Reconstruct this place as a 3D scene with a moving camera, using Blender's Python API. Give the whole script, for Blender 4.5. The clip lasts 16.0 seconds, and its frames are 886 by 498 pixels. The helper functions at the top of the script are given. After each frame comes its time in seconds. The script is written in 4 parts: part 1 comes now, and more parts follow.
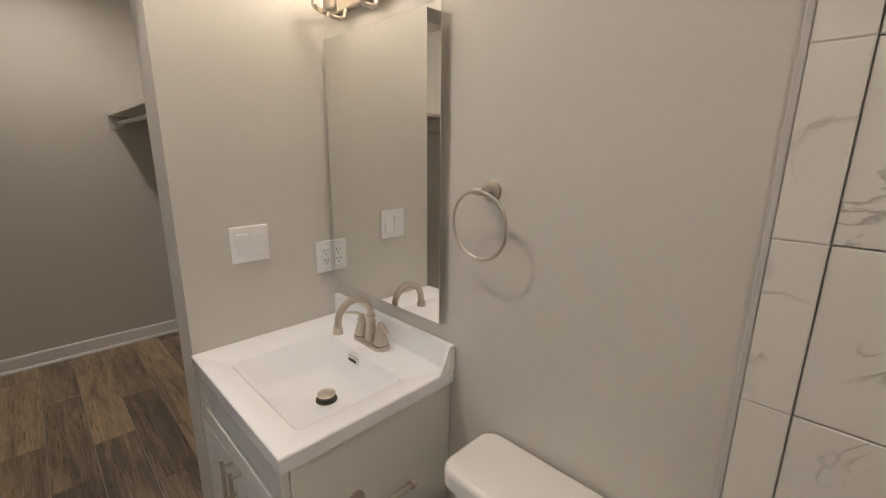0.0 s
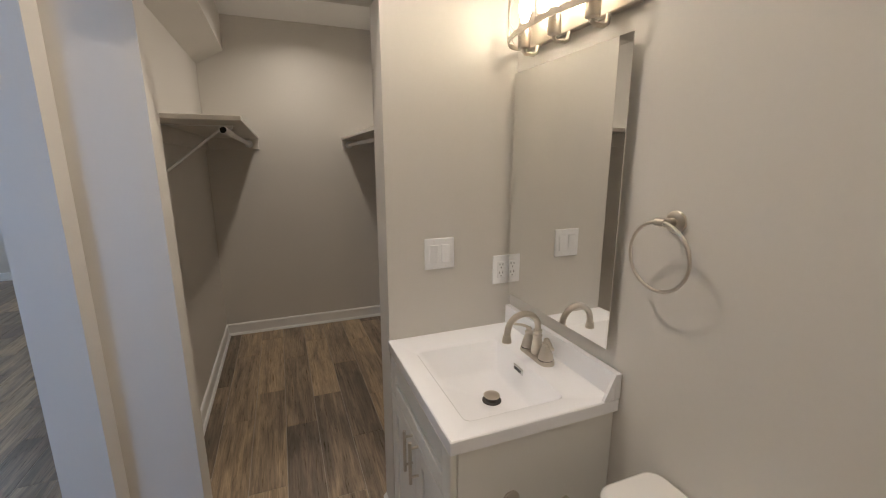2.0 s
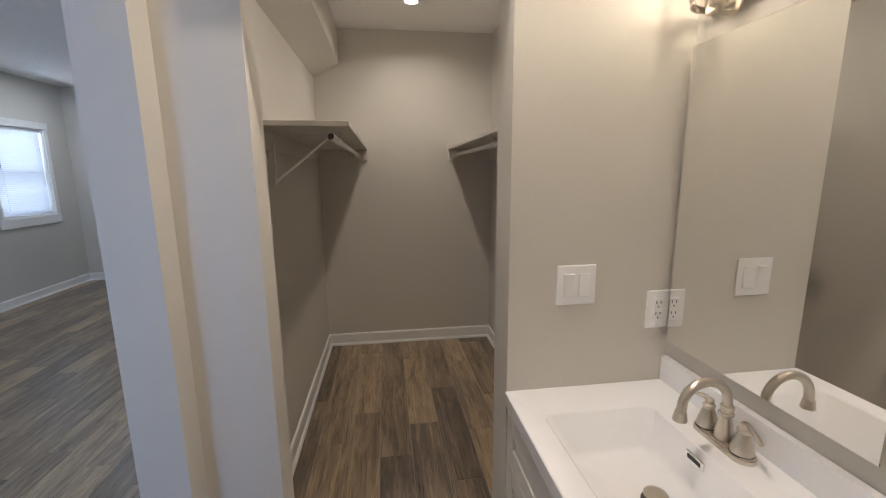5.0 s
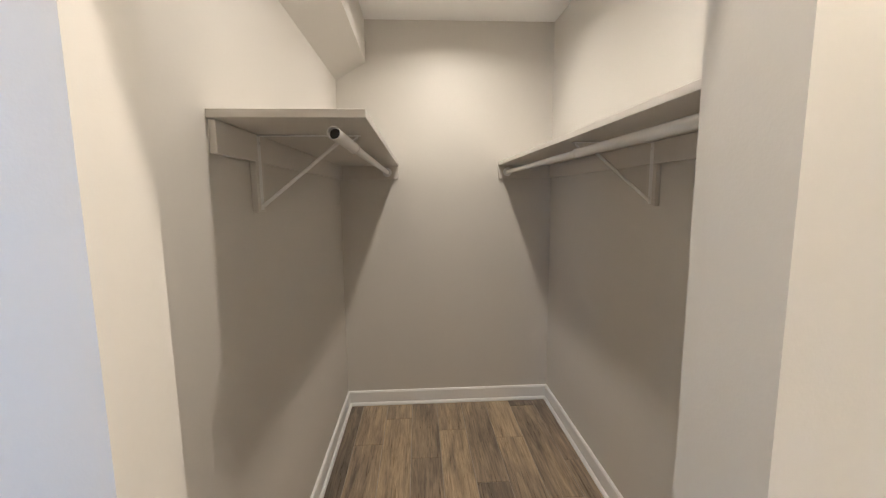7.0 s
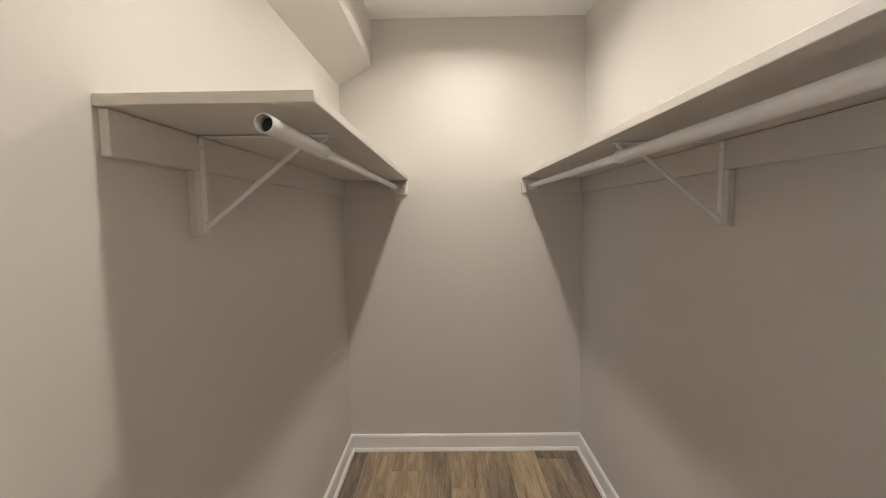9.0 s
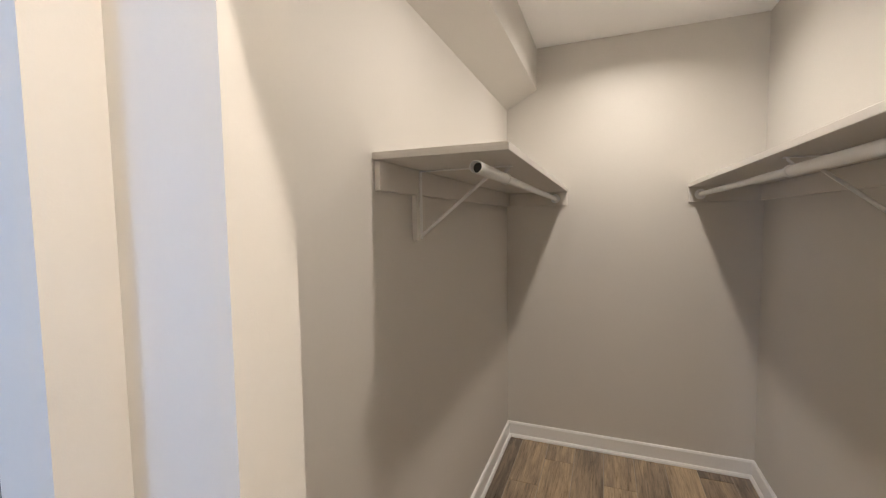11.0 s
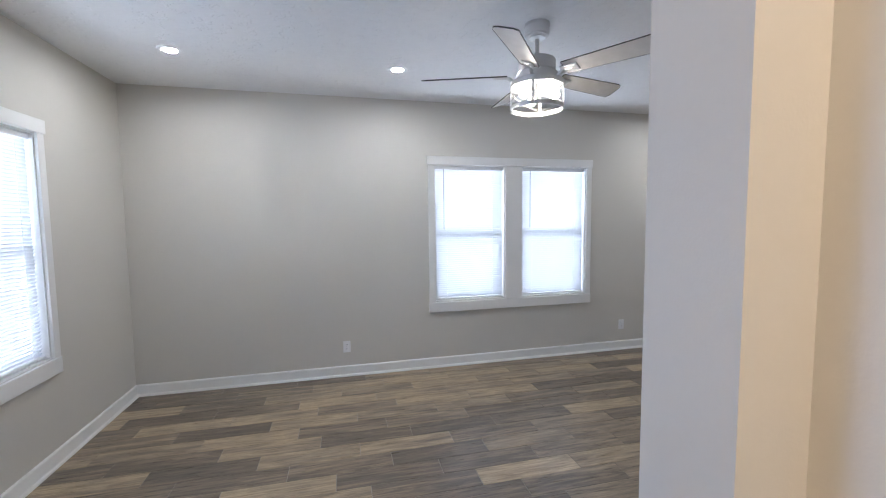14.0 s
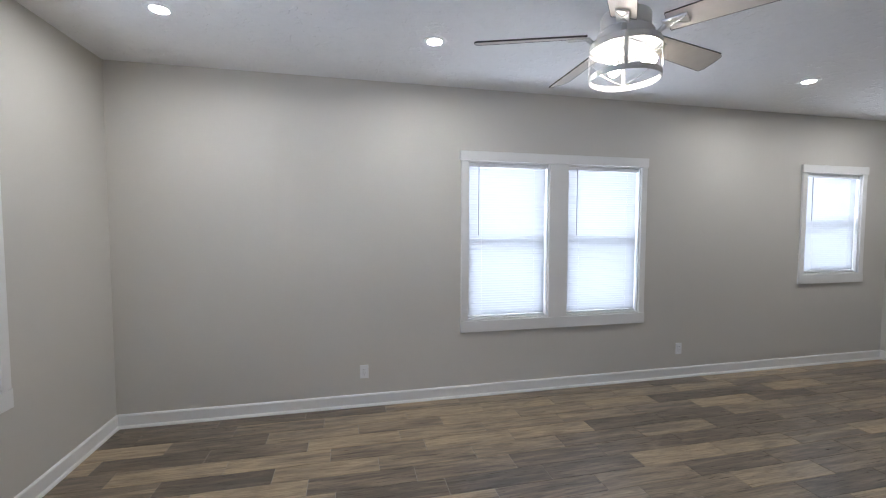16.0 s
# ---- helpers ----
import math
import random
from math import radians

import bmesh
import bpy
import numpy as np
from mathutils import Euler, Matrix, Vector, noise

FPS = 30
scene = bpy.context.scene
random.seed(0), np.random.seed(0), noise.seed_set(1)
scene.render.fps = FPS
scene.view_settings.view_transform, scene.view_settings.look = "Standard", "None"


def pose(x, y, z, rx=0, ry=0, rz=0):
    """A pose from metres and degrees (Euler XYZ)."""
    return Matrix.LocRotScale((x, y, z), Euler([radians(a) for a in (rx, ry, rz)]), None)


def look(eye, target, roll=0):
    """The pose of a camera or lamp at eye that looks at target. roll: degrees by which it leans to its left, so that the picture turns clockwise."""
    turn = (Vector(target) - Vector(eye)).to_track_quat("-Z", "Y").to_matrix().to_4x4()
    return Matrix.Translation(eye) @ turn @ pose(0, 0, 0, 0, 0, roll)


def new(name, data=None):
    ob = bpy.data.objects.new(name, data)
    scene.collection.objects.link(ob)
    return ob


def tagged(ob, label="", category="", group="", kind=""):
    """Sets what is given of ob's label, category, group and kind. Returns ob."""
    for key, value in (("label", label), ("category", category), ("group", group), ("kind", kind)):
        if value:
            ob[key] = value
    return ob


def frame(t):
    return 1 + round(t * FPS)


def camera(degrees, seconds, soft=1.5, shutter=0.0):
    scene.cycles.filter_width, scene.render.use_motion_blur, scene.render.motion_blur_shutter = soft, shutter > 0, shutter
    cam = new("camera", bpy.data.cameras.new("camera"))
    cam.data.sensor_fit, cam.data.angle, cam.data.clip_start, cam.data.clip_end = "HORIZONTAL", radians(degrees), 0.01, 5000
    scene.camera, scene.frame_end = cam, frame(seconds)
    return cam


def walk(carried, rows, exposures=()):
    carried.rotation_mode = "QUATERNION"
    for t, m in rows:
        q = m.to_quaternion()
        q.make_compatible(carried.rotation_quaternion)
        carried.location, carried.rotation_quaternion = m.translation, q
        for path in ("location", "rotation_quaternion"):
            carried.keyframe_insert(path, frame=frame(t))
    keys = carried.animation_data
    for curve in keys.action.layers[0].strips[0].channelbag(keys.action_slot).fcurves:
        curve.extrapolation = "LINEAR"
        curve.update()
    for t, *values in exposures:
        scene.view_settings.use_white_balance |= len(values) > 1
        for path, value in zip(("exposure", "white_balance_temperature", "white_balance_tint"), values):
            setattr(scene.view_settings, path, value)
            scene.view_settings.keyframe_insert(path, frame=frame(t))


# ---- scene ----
# the walk: bathroom, a step into the closet door, then out to the bedroom
cam = camera(93.9, 16.0, soft=1.15)
PATH = [
    (0, (-0.025, 0.033, 1.508), (-1.399, 1.413, 1.05), 0.5),
    (0.5, (-0.024, -0.001, 1.534), (-1.587, 1.159, 1.073), 0.1),
    (1, (-0.007, -0.023, 1.542), (-1.699, 0.94, 1.086), 0.1),
    (1.5, (0.021, -0.024, 1.552), (-1.749, 0.795, 1.111), -0.1),
    (2, (0.039, -0.021, 1.558), (-1.784, 0.687, 1.136), -0.1),
    (2.5, (0.042, -0.016, 1.572), (-1.814, 0.601, 1.154), -0.4),
    (3, (0.033, -0.017, 1.575), (-1.85, 0.521, 1.166), -0.7),
    (3.5, (0.003, -0.021, 1.577), (-1.895, 0.463, 1.175), -0.5),
    (4, (-0.049, -0.009, 1.575), (-1.966, 0.406, 1.185), -0.7),
    (4.5, (-0.119, -0.008, 1.559), (-2.055, 0.325, 1.186), -0.6),
    (5, (-0.276, -0.022, 1.536), (-2.225, 0.243, 1.175), -0.5),
    (5.2, (-0.357, -0.038, 1.528), (-2.309, 0.219, 1.174), -0.2),
    (7.3, (-1.105, -0.029, 1.533), (-3.089, 0.065, 1.294), -0.6),
    (7.5, (-1.173, -0.025, 1.522), (-3.159, 0.077, 1.307), -0.5),
    (8, (-1.322, -0.019, 1.521), (-3.308, 0.104, 1.321), -0.7),
    (8.2, (-1.361, -0.002, 1.524), (-3.348, 0.109, 1.327), -0.7),
    (10.3, (-1.262, 0.119, 1.543), (-3.208, -0.321, 1.404), -1.1),
    (10.5, (-1.206, 0.106, 1.548), (-3.132, -0.415, 1.411), -1.1),
    (11, (-1.054, 0.067, 1.553), (-2.911, -0.661, 1.418), -0.8),
    (11.5, (-0.951, 0.02, 1.554), (-2.698, -0.945, 1.415), -0.6),
    (12, (-0.861, -0.022, 1.555), (-2.446, -1.234, 1.416), -0.6),
    (12.5, (-0.812, -0.077, 1.57), (-2.19, -1.518, 1.421), -0.5),
    (13, (-0.813, -0.145, 1.585), (-1.902, -1.815, 1.429), -0.7),
    (13.5, (-0.935, -0.2, 1.583), (-1.696, -2.044, 1.435), -0.5),
    (14, (-0.982, -0.27, 1.582), (-1.458, -2.207, 1.433), -0.6),
    (14.5, (-0.993, -0.336, 1.586), (-1.286, -2.309, 1.438), -0.3),
    (15, (-0.964, -0.49, 1.569), (-1.209, -2.471, 1.436), -0.1),
    (15.5, (-0.913, -0.68, 1.592), (-1.22, -2.653, 1.475), 0.2),
    (16, (-0.895, -0.907, 1.544), (-1.335, -2.855, 1.438), 0.1),
]
# stops, white balance and tint: warm rooms first, then the daylit bedroom
EXPOSURES = [(0.0, 0.08, 5700, 6), (5.0, 0.15, 5700, 7), (7.3, 1.1, 5500, 5), (8.2, 1.15, 5500, 5), (10.3, 1.1, 5450, 6), (11.0, 1.02, 5550, 7),
             (12.0, 0.72, 5750, 8), (13.0, 0.58, 6000, 9), (14.0, 0.55, 6100, 9), (14.5, 0.63, 6050, 8), (15.0, 0.58, 6150, 8), (15.5, 0.46, 6300, 9), (16.0, 0.40, 6300, 9)]
walk(cam, [(t, look(eye, target, roll)) for t, eye, target, roll in PATH], EXPOSURES)

# ---- plan, in metres ----
X_SW, X_SW_BACK = -1.36, -1.503            # wall with the switches, its closet side
Y_MIRROR = 0.815                           # wall behind the vanity
Y_OPEN0, Y_OPEN1, Z_HEAD = -0.358, 0.31, 2.068   # closet opening
X_STUB, X_STUB_BACK = -1.425, -1.545       # short wall beside the closet opening
Y_PART, Y_PART_BED = -0.566, -0.692        # partition between closet and bedroom
X_DOOR0, X_DOOR1 = -1.335, -0.56           # doorway into the bedroom
X_CL_BACK, Y_CL_N = -3.896, 0.90           # closet's far and side wall
X_BED_W, X_BED_E, Y_BED_S = -7.0, 0.857, -4.474
Z_BED, Z_CL, Z_BATH = 2.763, 2.675, 2.675
TOP = 3.0
Z_BATH_FLOOR = 0.018
X_TILE = -0.106

# ---- world and light ----
world = bpy.data.worlds.new("sky")
scene.world = world
world.use_nodes = True
wn = world.node_tree
sky = wn.nodes.new("ShaderNodeTexSky")
sky.sky_type, sky.sun_disc = "NISHITA", False
sky.sun_elevation, sky.sun_rotation = radians(50), radians(200)
wn.links.new(sky.outputs[0], wn.nodes["Background"].inputs[0])
wn.nodes["Background"].inputs[1].default_value = 0.12

sun = new("sun", bpy.data.lights.new("sun", "SUN"))
sun.data.energy, sun.data.angle, sun.data.color = 4.0, radians(2), (1.0, 0.95, 0.88)
sun.matrix_world = look((0, 0, 8), (0.2, 0.9, 0.0))


def window_lamp(x, y, z, w, h, rz, watts, color=(0.74, 0.82, 1.0)):
    """Daylight that falls through one window."""
    lamp = new("window_daylight", bpy.data.lights.new("window_daylight", "AREA"))
    lamp.data.shape, lamp.data.size, lamp.data.size_y = "RECTANGLE", w, h
    lamp.data.energy, lamp.data.color = watts, color
    lamp.matrix_world = pose(x, y, z, 90, 0, rz)
    return lamp


DAY = 82.0
# deep blue lamp at the added, unseen window; it tints the doorway's wall ends
window_lamp(X_BED_E + 0.35, -1.47, 1.45, 0.9, 1.7, 90, 24.0, (0.30, 0.55, 1.0))
window_lamp(-2.82, Y_BED_S - 0.45, 1.45, 2.1, 1.8, 0, DAY * 1.25)
window_lamp(-6.16, Y_BED_S - 0.45, 1.6, 1.1, 1.5, 0, DAY * 0.6)
window_lamp(X_BED_E + 0.45, -3.05, 1.45, 1.1, 1.8, 90, DAY * 0.60)

E_VANITY, E_BED, E_FAN = 42.0, 345.0, 60.0
W_CLOSET, W_BATH, W_SHOWER = 4.9, 8.0, 4.4


# ---- materials ----
def material(name, color, rough=0.5, metal=0.0, grain=0.0, grain_scale=60.0, bump=0.0, bump_scale=200.0, stain=0.0, coat=0.0, depth=0.002):
    """A principled material with fine grain, large stains and relief."""
    m = bpy.data.materials.new(name)
    m.use_nodes = True
    nt = m.node_tree
    b = nt.nodes["Principled BSDF"]
    b.inputs["Base Color"].default_value = (*color, 1)
    b.inputs["Roughness"].default_value = rough
    b.inputs["Metallic"].default_value = metal
    b.inputs["Coat Weight"].default_value = coat
    geo = nt.nodes.new("ShaderNodeNewGeometry")

    def tex(scale, detail=4):
        n = nt.nodes.new("ShaderNodeTexNoise")
        n.inputs["Scale"].default_value, n.inputs["Detail"].default_value = scale, detail
        nt.links.new(geo.outputs["Position"], n.inputs["Vector"])
        return n

    if grain or stain:
        mix = nt.nodes.new("ShaderNodeMix")
        mix.data_type = "RGBA"
        lo, hi = (max(0.0, 1 - grain - stain), min(1.4, 1 + grain + stain))
        mix.inputs["A"].default_value = (*[c * lo for c in color], 1)
        mix.inputs["B"].default_value = (*[min(1, c * hi) for c in color], 1)
        add = nt.nodes.new("ShaderNodeMath")
        add.operation = "MULTIPLY_ADD"
        w = grain / (grain + stain)
        add.inputs[1].default_value = w
        scl = nt.nodes.new("ShaderNodeMath")
        scl.operation = "MULTIPLY"
        scl.inputs[1].default_value = 1 - w
        nt.links.new(tex(1.3, 3).outputs["Fac"], scl.inputs[0])
        nt.links.new(tex(grain_scale).outputs["Fac"], add.inputs[0])
        nt.links.new(scl.outputs[0], add.inputs[2])
        nt.links.new(add.outputs[0], mix.inputs["Factor"])
        nt.links.new(mix.outputs["Result"], b.inputs["Base Color"])
    if bump:
        bn = nt.nodes.new("ShaderNodeBump")
        bn.inputs["Strength"].default_value, bn.inputs["Distance"].default_value = bump, depth
        nt.links.new(tex(bump_scale, 3).outputs["Fac"], bn.inputs["Height"])
        nt.links.new(bn.outputs["Normal"], b.inputs["Normal"])
    return m


def glow(name, color, strength):
    m = bpy.data.materials.new(name)
    m.use_nodes = True
    nt = m.node_tree
    nt.nodes.remove(nt.nodes["Principled BSDF"])
    e = nt.nodes.new("ShaderNodeEmission")
    e.inputs["Color"].default_value, e.inputs["Strength"].default_value = (*color, 1), strength
    nt.links.new(e.outputs[0], nt.nodes["Material Output"].inputs["Surface"])
    return m


def wood_planks():
    """Grey-brown wood-look planks: a tone for each plank, long grain, darker streaks and knots."""
    m = material("wood_plank", (0.15, 0.12, 0.09), 0.42)
    nt = m.node_tree
    b = nt.nodes["Principled BSDF"]
    info = nt.nodes.new("ShaderNodeObjectInfo")
    co = nt.nodes.new("ShaderNodeTexCoord")
    shift = nt.nodes.new("ShaderNodeVectorMath")
    shift.operation = "MULTIPLY_ADD"
    shift.inputs[1].default_value = (1, 1, 1)
    rnd = nt.nodes.new("ShaderNodeMath")
    rnd.operation = "MULTIPLY"
    rnd.inputs[1].default_value = 71.0
    nt.links.new(info.outputs["Random"], rnd.inputs[0])
    nt.links.new(co.outputs["Object"], shift.inputs[0])
    nt.links.new(rnd.outputs[0], shift.inputs[2])

    def grain(sx, sy, detail, rough):
        mp = nt.nodes.new("ShaderNodeMapping")
        mp.inputs["Scale"].default_value = (sx, sy, 1)
        n = nt.nodes.new("ShaderNodeTexNoise")
        n.inputs["Scale"].default_value, n.inputs["Detail"].default_value = 1.0, detail
        n.inputs["Roughness"].default_value = rough
        n.inputs["Distortion"].default_value = 0.6
        nt.links.new(shift.outputs[0], mp.inputs["Vector"])
        nt.links.new(mp.outputs[0], n.inputs["Vector"])
        return n

    tone = nt.nodes.new("ShaderNodeValToRGB")
    cr = tone.color_ramp
    cr.elements[0].position, cr.elements[0].color = 0.0, (0.120, 0.098, 0.078, 1)
    cr.elements[1].position, cr.elements[1].color = 1.0, (0.50, 0.39, 0.255, 1)
    for p, c in ((0.3, (0.180, 0.143, 0.110, 1)), (0.55, (0.300, 0.234, 0.165, 1)), (0.8, (0.44, 0.335, 0.215, 1))):
        e = cr.elements.new(p)
        e.color = c
    blotch = grain(2.2, 20.0, 5, 0.6)
    mixf = nt.nodes.new("ShaderNodeMath")
    mixf.operation = "MULTIPLY_ADD"
    mixf.inputs[1].default_value = 0.62
    off = nt.nodes.new("ShaderNodeMath")
    off.operation = "MULTIPLY_ADD"
    off.inputs[1].default_value, off.inputs[2].default_value = 1.40, -0.50
    nt.links.new(blotch.outputs["Fac"], off.inputs[0])
    nt.links.new(info.outputs["Random"], mixf.inputs[0])
    nt.links.new(off.outputs[0], mixf.inputs[2])
    nt.links.new(mixf.outputs[0], tone.inputs["Fac"])
    fine = grain(6.0, 130.0, 6, 0.7)
    streak = grain(3.5, 22.0, 5, 0.6)
    curve = nt.nodes.new("ShaderNodeMapRange")
    curve.inputs["From Min"].default_value, curve.inputs["From Max"].default_value = 0.36, 0.60
    curve.inputs["To Min"].default_value, curve.inputs["To Max"].default_value = 0.70, 1.22
    nt.links.new(fine.outputs["Fac"], curve.inputs["Value"])
    dark = nt.nodes.new("ShaderNodeMapRange")
    dark.inputs["From Min"].default_value, dark.inputs["From Max"].default_value = 0.30, 0.46
    dark.inputs["To Min"].default_value, dark.inputs["To Max"].default_value = 0.68, 1.0
    nt.links.new(streak.outputs["Fac"], dark.inputs["Value"])
    both = nt.nodes.new("ShaderNodeMath")
    both.operation = "MULTIPLY"
    nt.links.new(curve.outputs[0], both.inputs[0])
    nt.links.new(dark.outputs[0], both.inputs[1])
    col = nt.nodes.new("ShaderNodeVectorMath")
    col.operation = "SCALE"
    nt.links.new(tone.outputs["Color"], col.inputs[0])
    nt.links.new(both.outputs[0], col.inputs["Scale"])
    nt.links.new(col.outputs[0], b.inputs["Base Color"])
    bn = nt.nodes.new("ShaderNodeBump")
    bn.inputs["Strength"].default_value, bn.inputs["Distance"].default_value = 0.25, 0.001
    nt.links.new(fine.outputs["Fac"], bn.inputs["Height"])
    nt.links.new(bn.outputs["Normal"], b.inputs["Normal"])
    rr = nt.nodes.new("ShaderNodeMapRange")
    rr.inputs["To Min"].default_value, rr.inputs["To Max"].default_value = 0.20, 0.40
    nt.links.new(fine.outputs["Fac"], rr.inputs["Value"])
    nt.links.new(rr.outputs[0], b.inputs["Roughness"])
    return m


def marble_tile():
    m = material("marble_tile", (0.72, 0.70, 0.66), 0.22)
    nt = m.node_tree
    b = nt.nodes["Principled BSDF"]
    info = nt.nodes.new("ShaderNodeObjectInfo")
    co = nt.nodes.new("ShaderNodeTexCoord")
    add = nt.nodes.new("ShaderNodeVectorMath")
    add.operation = "ADD"
    rnd = nt.nodes.new("ShaderNodeMath")
    rnd.operation = "MULTIPLY"
    rnd.inputs[1].default_value = 37.0
    nt.links.new(info.outputs["Random"], rnd.inputs[0])
    nt.links.new(co.outputs["Object"], add.inputs[0])
    nt.links.new(rnd.outputs[0], add.inputs[1])
    n = nt.nodes.new("ShaderNodeTexNoise")
    n.inputs["Scale"].default_value, n.inputs["Detail"].default_value = 5.0, 5
    n.inputs["Distortion"].default_value = 1.4
    nt.links.new(add.outputs[0], n.inputs["Vector"])
    vein = nt.nodes.new("ShaderNodeValToRGB")
    el = vein.color_ramp.elements
    base, line = (0.81, 0.79, 0.75, 1), (0.46, 0.44, 0.41, 1)
    el[0].position, el[0].color = 0.0, base
    el[1].position, el[1].color = 1.0, base
    for p, c in ((0.475, base), (0.497, line), (0.507, (0.55, 0.53, 0.5, 1)), (0.53, base)):
        vein.color_ramp.elements.new(p).color = c
    patch = nt.nodes.new("ShaderNodeTexNoise")
    patch.inputs["Scale"].default_value = 7.0
    nt.links.new(add.outputs[0], patch.inputs["Vector"])
    lim = nt.nodes.new("ShaderNodeMapRange")
    lim.inputs["From Min"].default_value, lim.inputs["From Max"].default_value = 0.5, 0.62
    nt.links.new(patch.outputs["Fac"], lim.inputs["Value"])
    mix = nt.nodes.new("ShaderNodeMix")
    mix.data_type = "RGBA"
    mix.inputs["A"].default_value = base
    nt.links.new(lim.outputs[0], mix.inputs["Factor"])
    nt.links.new(n.outputs["Fac"], vein.inputs["Fac"])
    nt.links.new(vein.outputs["Color"], mix.inputs["B"])
    nt.links.new(mix.outputs["Result"], b.inputs["Base Color"])
    return m


def slat_vinyl():
    """White vinyl that lets some daylight through."""
    m = bpy.data.materials.new("blind_vinyl")
    m.use_nodes = True
    nt = m.node_tree
    nt.nodes.remove(nt.nodes["Principled BSDF"])
    d, t, x = (nt.nodes.new(k) for k in ("ShaderNodeBsdfDiffuse", "ShaderNodeBsdfTranslucent", "ShaderNodeMixShader"))
    d.inputs["Color"].default_value = (0.75, 0.76, 0.77, 1)
    t.inputs["Color"].default_value = (0.86, 0.90, 0.95, 1)
    x.inputs["Fac"].default_value = 0.072
    nt.links.new(d.outputs[0], x.inputs[1])
    nt.links.new(t.outputs[0], x.inputs[2])
    nt.links.new(x.outputs[0], nt.nodes["Material Output"].inputs["Surface"])
    return m


def clear(name, alpha_color, fac):
    """A clear pane or a fine mesh: part see-through, part surface."""
    m = bpy.data.materials.new(name)
    m.use_nodes = True
    nt = m.node_tree
    b = nt.nodes["Principled BSDF"]
    b.inputs["Base Color"].default_value = (*alpha_color, 1)
    b.inputs["Roughness"].default_value = 0.05 if fac < 0.2 else 0.7
    tr, x = nt.nodes.new("ShaderNodeBsdfTransparent"), nt.nodes.new("ShaderNodeMixShader")
    x.inputs["Fac"].default_value = fac
    nt.links.new(tr.outputs[0], x.inputs[1])
    nt.links.new(b.outputs[0], x.inputs[2])
    nt.links.new(x.outputs[0], nt.nodes["Material Output"].inputs["Surface"])
    return m


WALL = material("greige_paint", (0.668, 0.642, 0.594), 0.55, grain=0.015, grain_scale=90, bump=0.10, bump_scale=260, stain=0.025)
CEIL = material("white_ceiling", (0.87, 0.865, 0.85), 0.8, grain=0.02, bump=0.12, bump_scale=160, stain=0.02)
KNOCK = material("knockdown_ceiling", (0.90, 0.90, 0.90), 0.7, grain=0.03, grain_scale=25, bump=0.8, bump_scale=15, stain=0.03, depth=0.003)
flatten = KNOCK.node_tree.nodes.new("ShaderNodeMapRange")
flatten.inputs["From Min"].default_value, flatten.inputs["From Max"].default_value = 0.54, 0.60
relief = KNOCK.node_tree.nodes["Bump"].inputs["Height"]
KNOCK.node_tree.links.new(relief.links[0].from_socket, flatten.inputs["Value"])
KNOCK.node_tree.links.new(flatten.outputs[0], relief)
TRIM = material("white_trim_paint", (0.89, 0.885, 0.87), 0.35, grain=0.015, stain=0.02)
SHELF = material("painted_shelf_board", (0.71, 0.68, 0.63), 0.45, grain=0.02, bump=0.06, bump_scale=120)
CABINET = material("cabinet_paint", (0.76, 0.75, 0.71), 0.35, grain=0.01, stain=0.015)
COUNTER = material("white_cultured_marble", (0.90, 0.91, 0.945), 0.16, grain=0.008, stain=0.008, coat=0.3)
PORCELAIN = material("white_porcelain", (0.83, 0.82, 0.80), 0.08, coat=0.5)
PLASTIC = material("white_plastic", (0.90, 0.905, 0.92), 0.3)
NICKEL = material("brushed_nickel", (0.62, 0.57, 0.50), 0.30, 1.0, bump=0.05, bump_scale=700)
STEEL = material("brushed_silver", (0.76, 0.75, 0.74), 0.32, 1.0)
CHROME = material("chrome", (0.78, 0.78, 0.78), 0.06, 1.0)
MIRROR = material("mirror_silver", (0.88, 0.88, 0.86), 0.0, 1.0)
GREY = material("grey_plastic", (0.20, 0.21, 0.22), 0.4)
# near-black for small dark parts and for shade painted in holes
DARK = material("dark_part_and_hole_shade", (0.03, 0.03, 0.03), 0.6)
WHITE_METAL = material("white_coated_metal", (0.86, 0.855, 0.84), 0.35, grain=0.01)
GROUT = material("floor_joint", (0.40, 0.365, 0.315), 0.8, grain=0.1)
TILE_EDGE = material("grey_tile_edge", (0.60, 0.585, 0.575), 0.4, grain=0.02)
TILE_GROUT = material("tile_grout", (0.66, 0.64, 0.60), 0.8, grain=0.05)
BLADE = material("washed_oak_blade", (0.66, 0.62, 0.58), 0.5, grain=0.12, grain_scale=18, stain=0.05)
# the fan blades' dark edge, also the painted shade under the drain stopper
EDGE_AND_GAP = material("blade_edge_and_gap_shade", (0.06, 0.055, 0.05), 0.5)
GROUND = material("outside_ground", (0.50, 0.49, 0.46), 0.9, grain=0.2, grain_scale=3)
PLANK, TILE, SLAT = wood_planks(), marble_tile(), slat_vinyl()
GLASS = clear("window_glass", (0.9, 0.95, 0.95), 0.06)
SCREEN = clear("insect_screen", (0.10, 0.10, 0.11), 0.08)
BULB = glow("warm_bulb", (1.0, 0.78, 0.53), E_VANITY)
WARM_LENS = glow("warm_lens", (1.0, 0.84, 0.68), 6.0)
CAN_LENS = glow("downlight_lens", (0.98, 0.96, 0.95), E_BED)
FAN_BULB = glow("fan_bulb", (1.0, 0.90, 0.78), E_FAN)


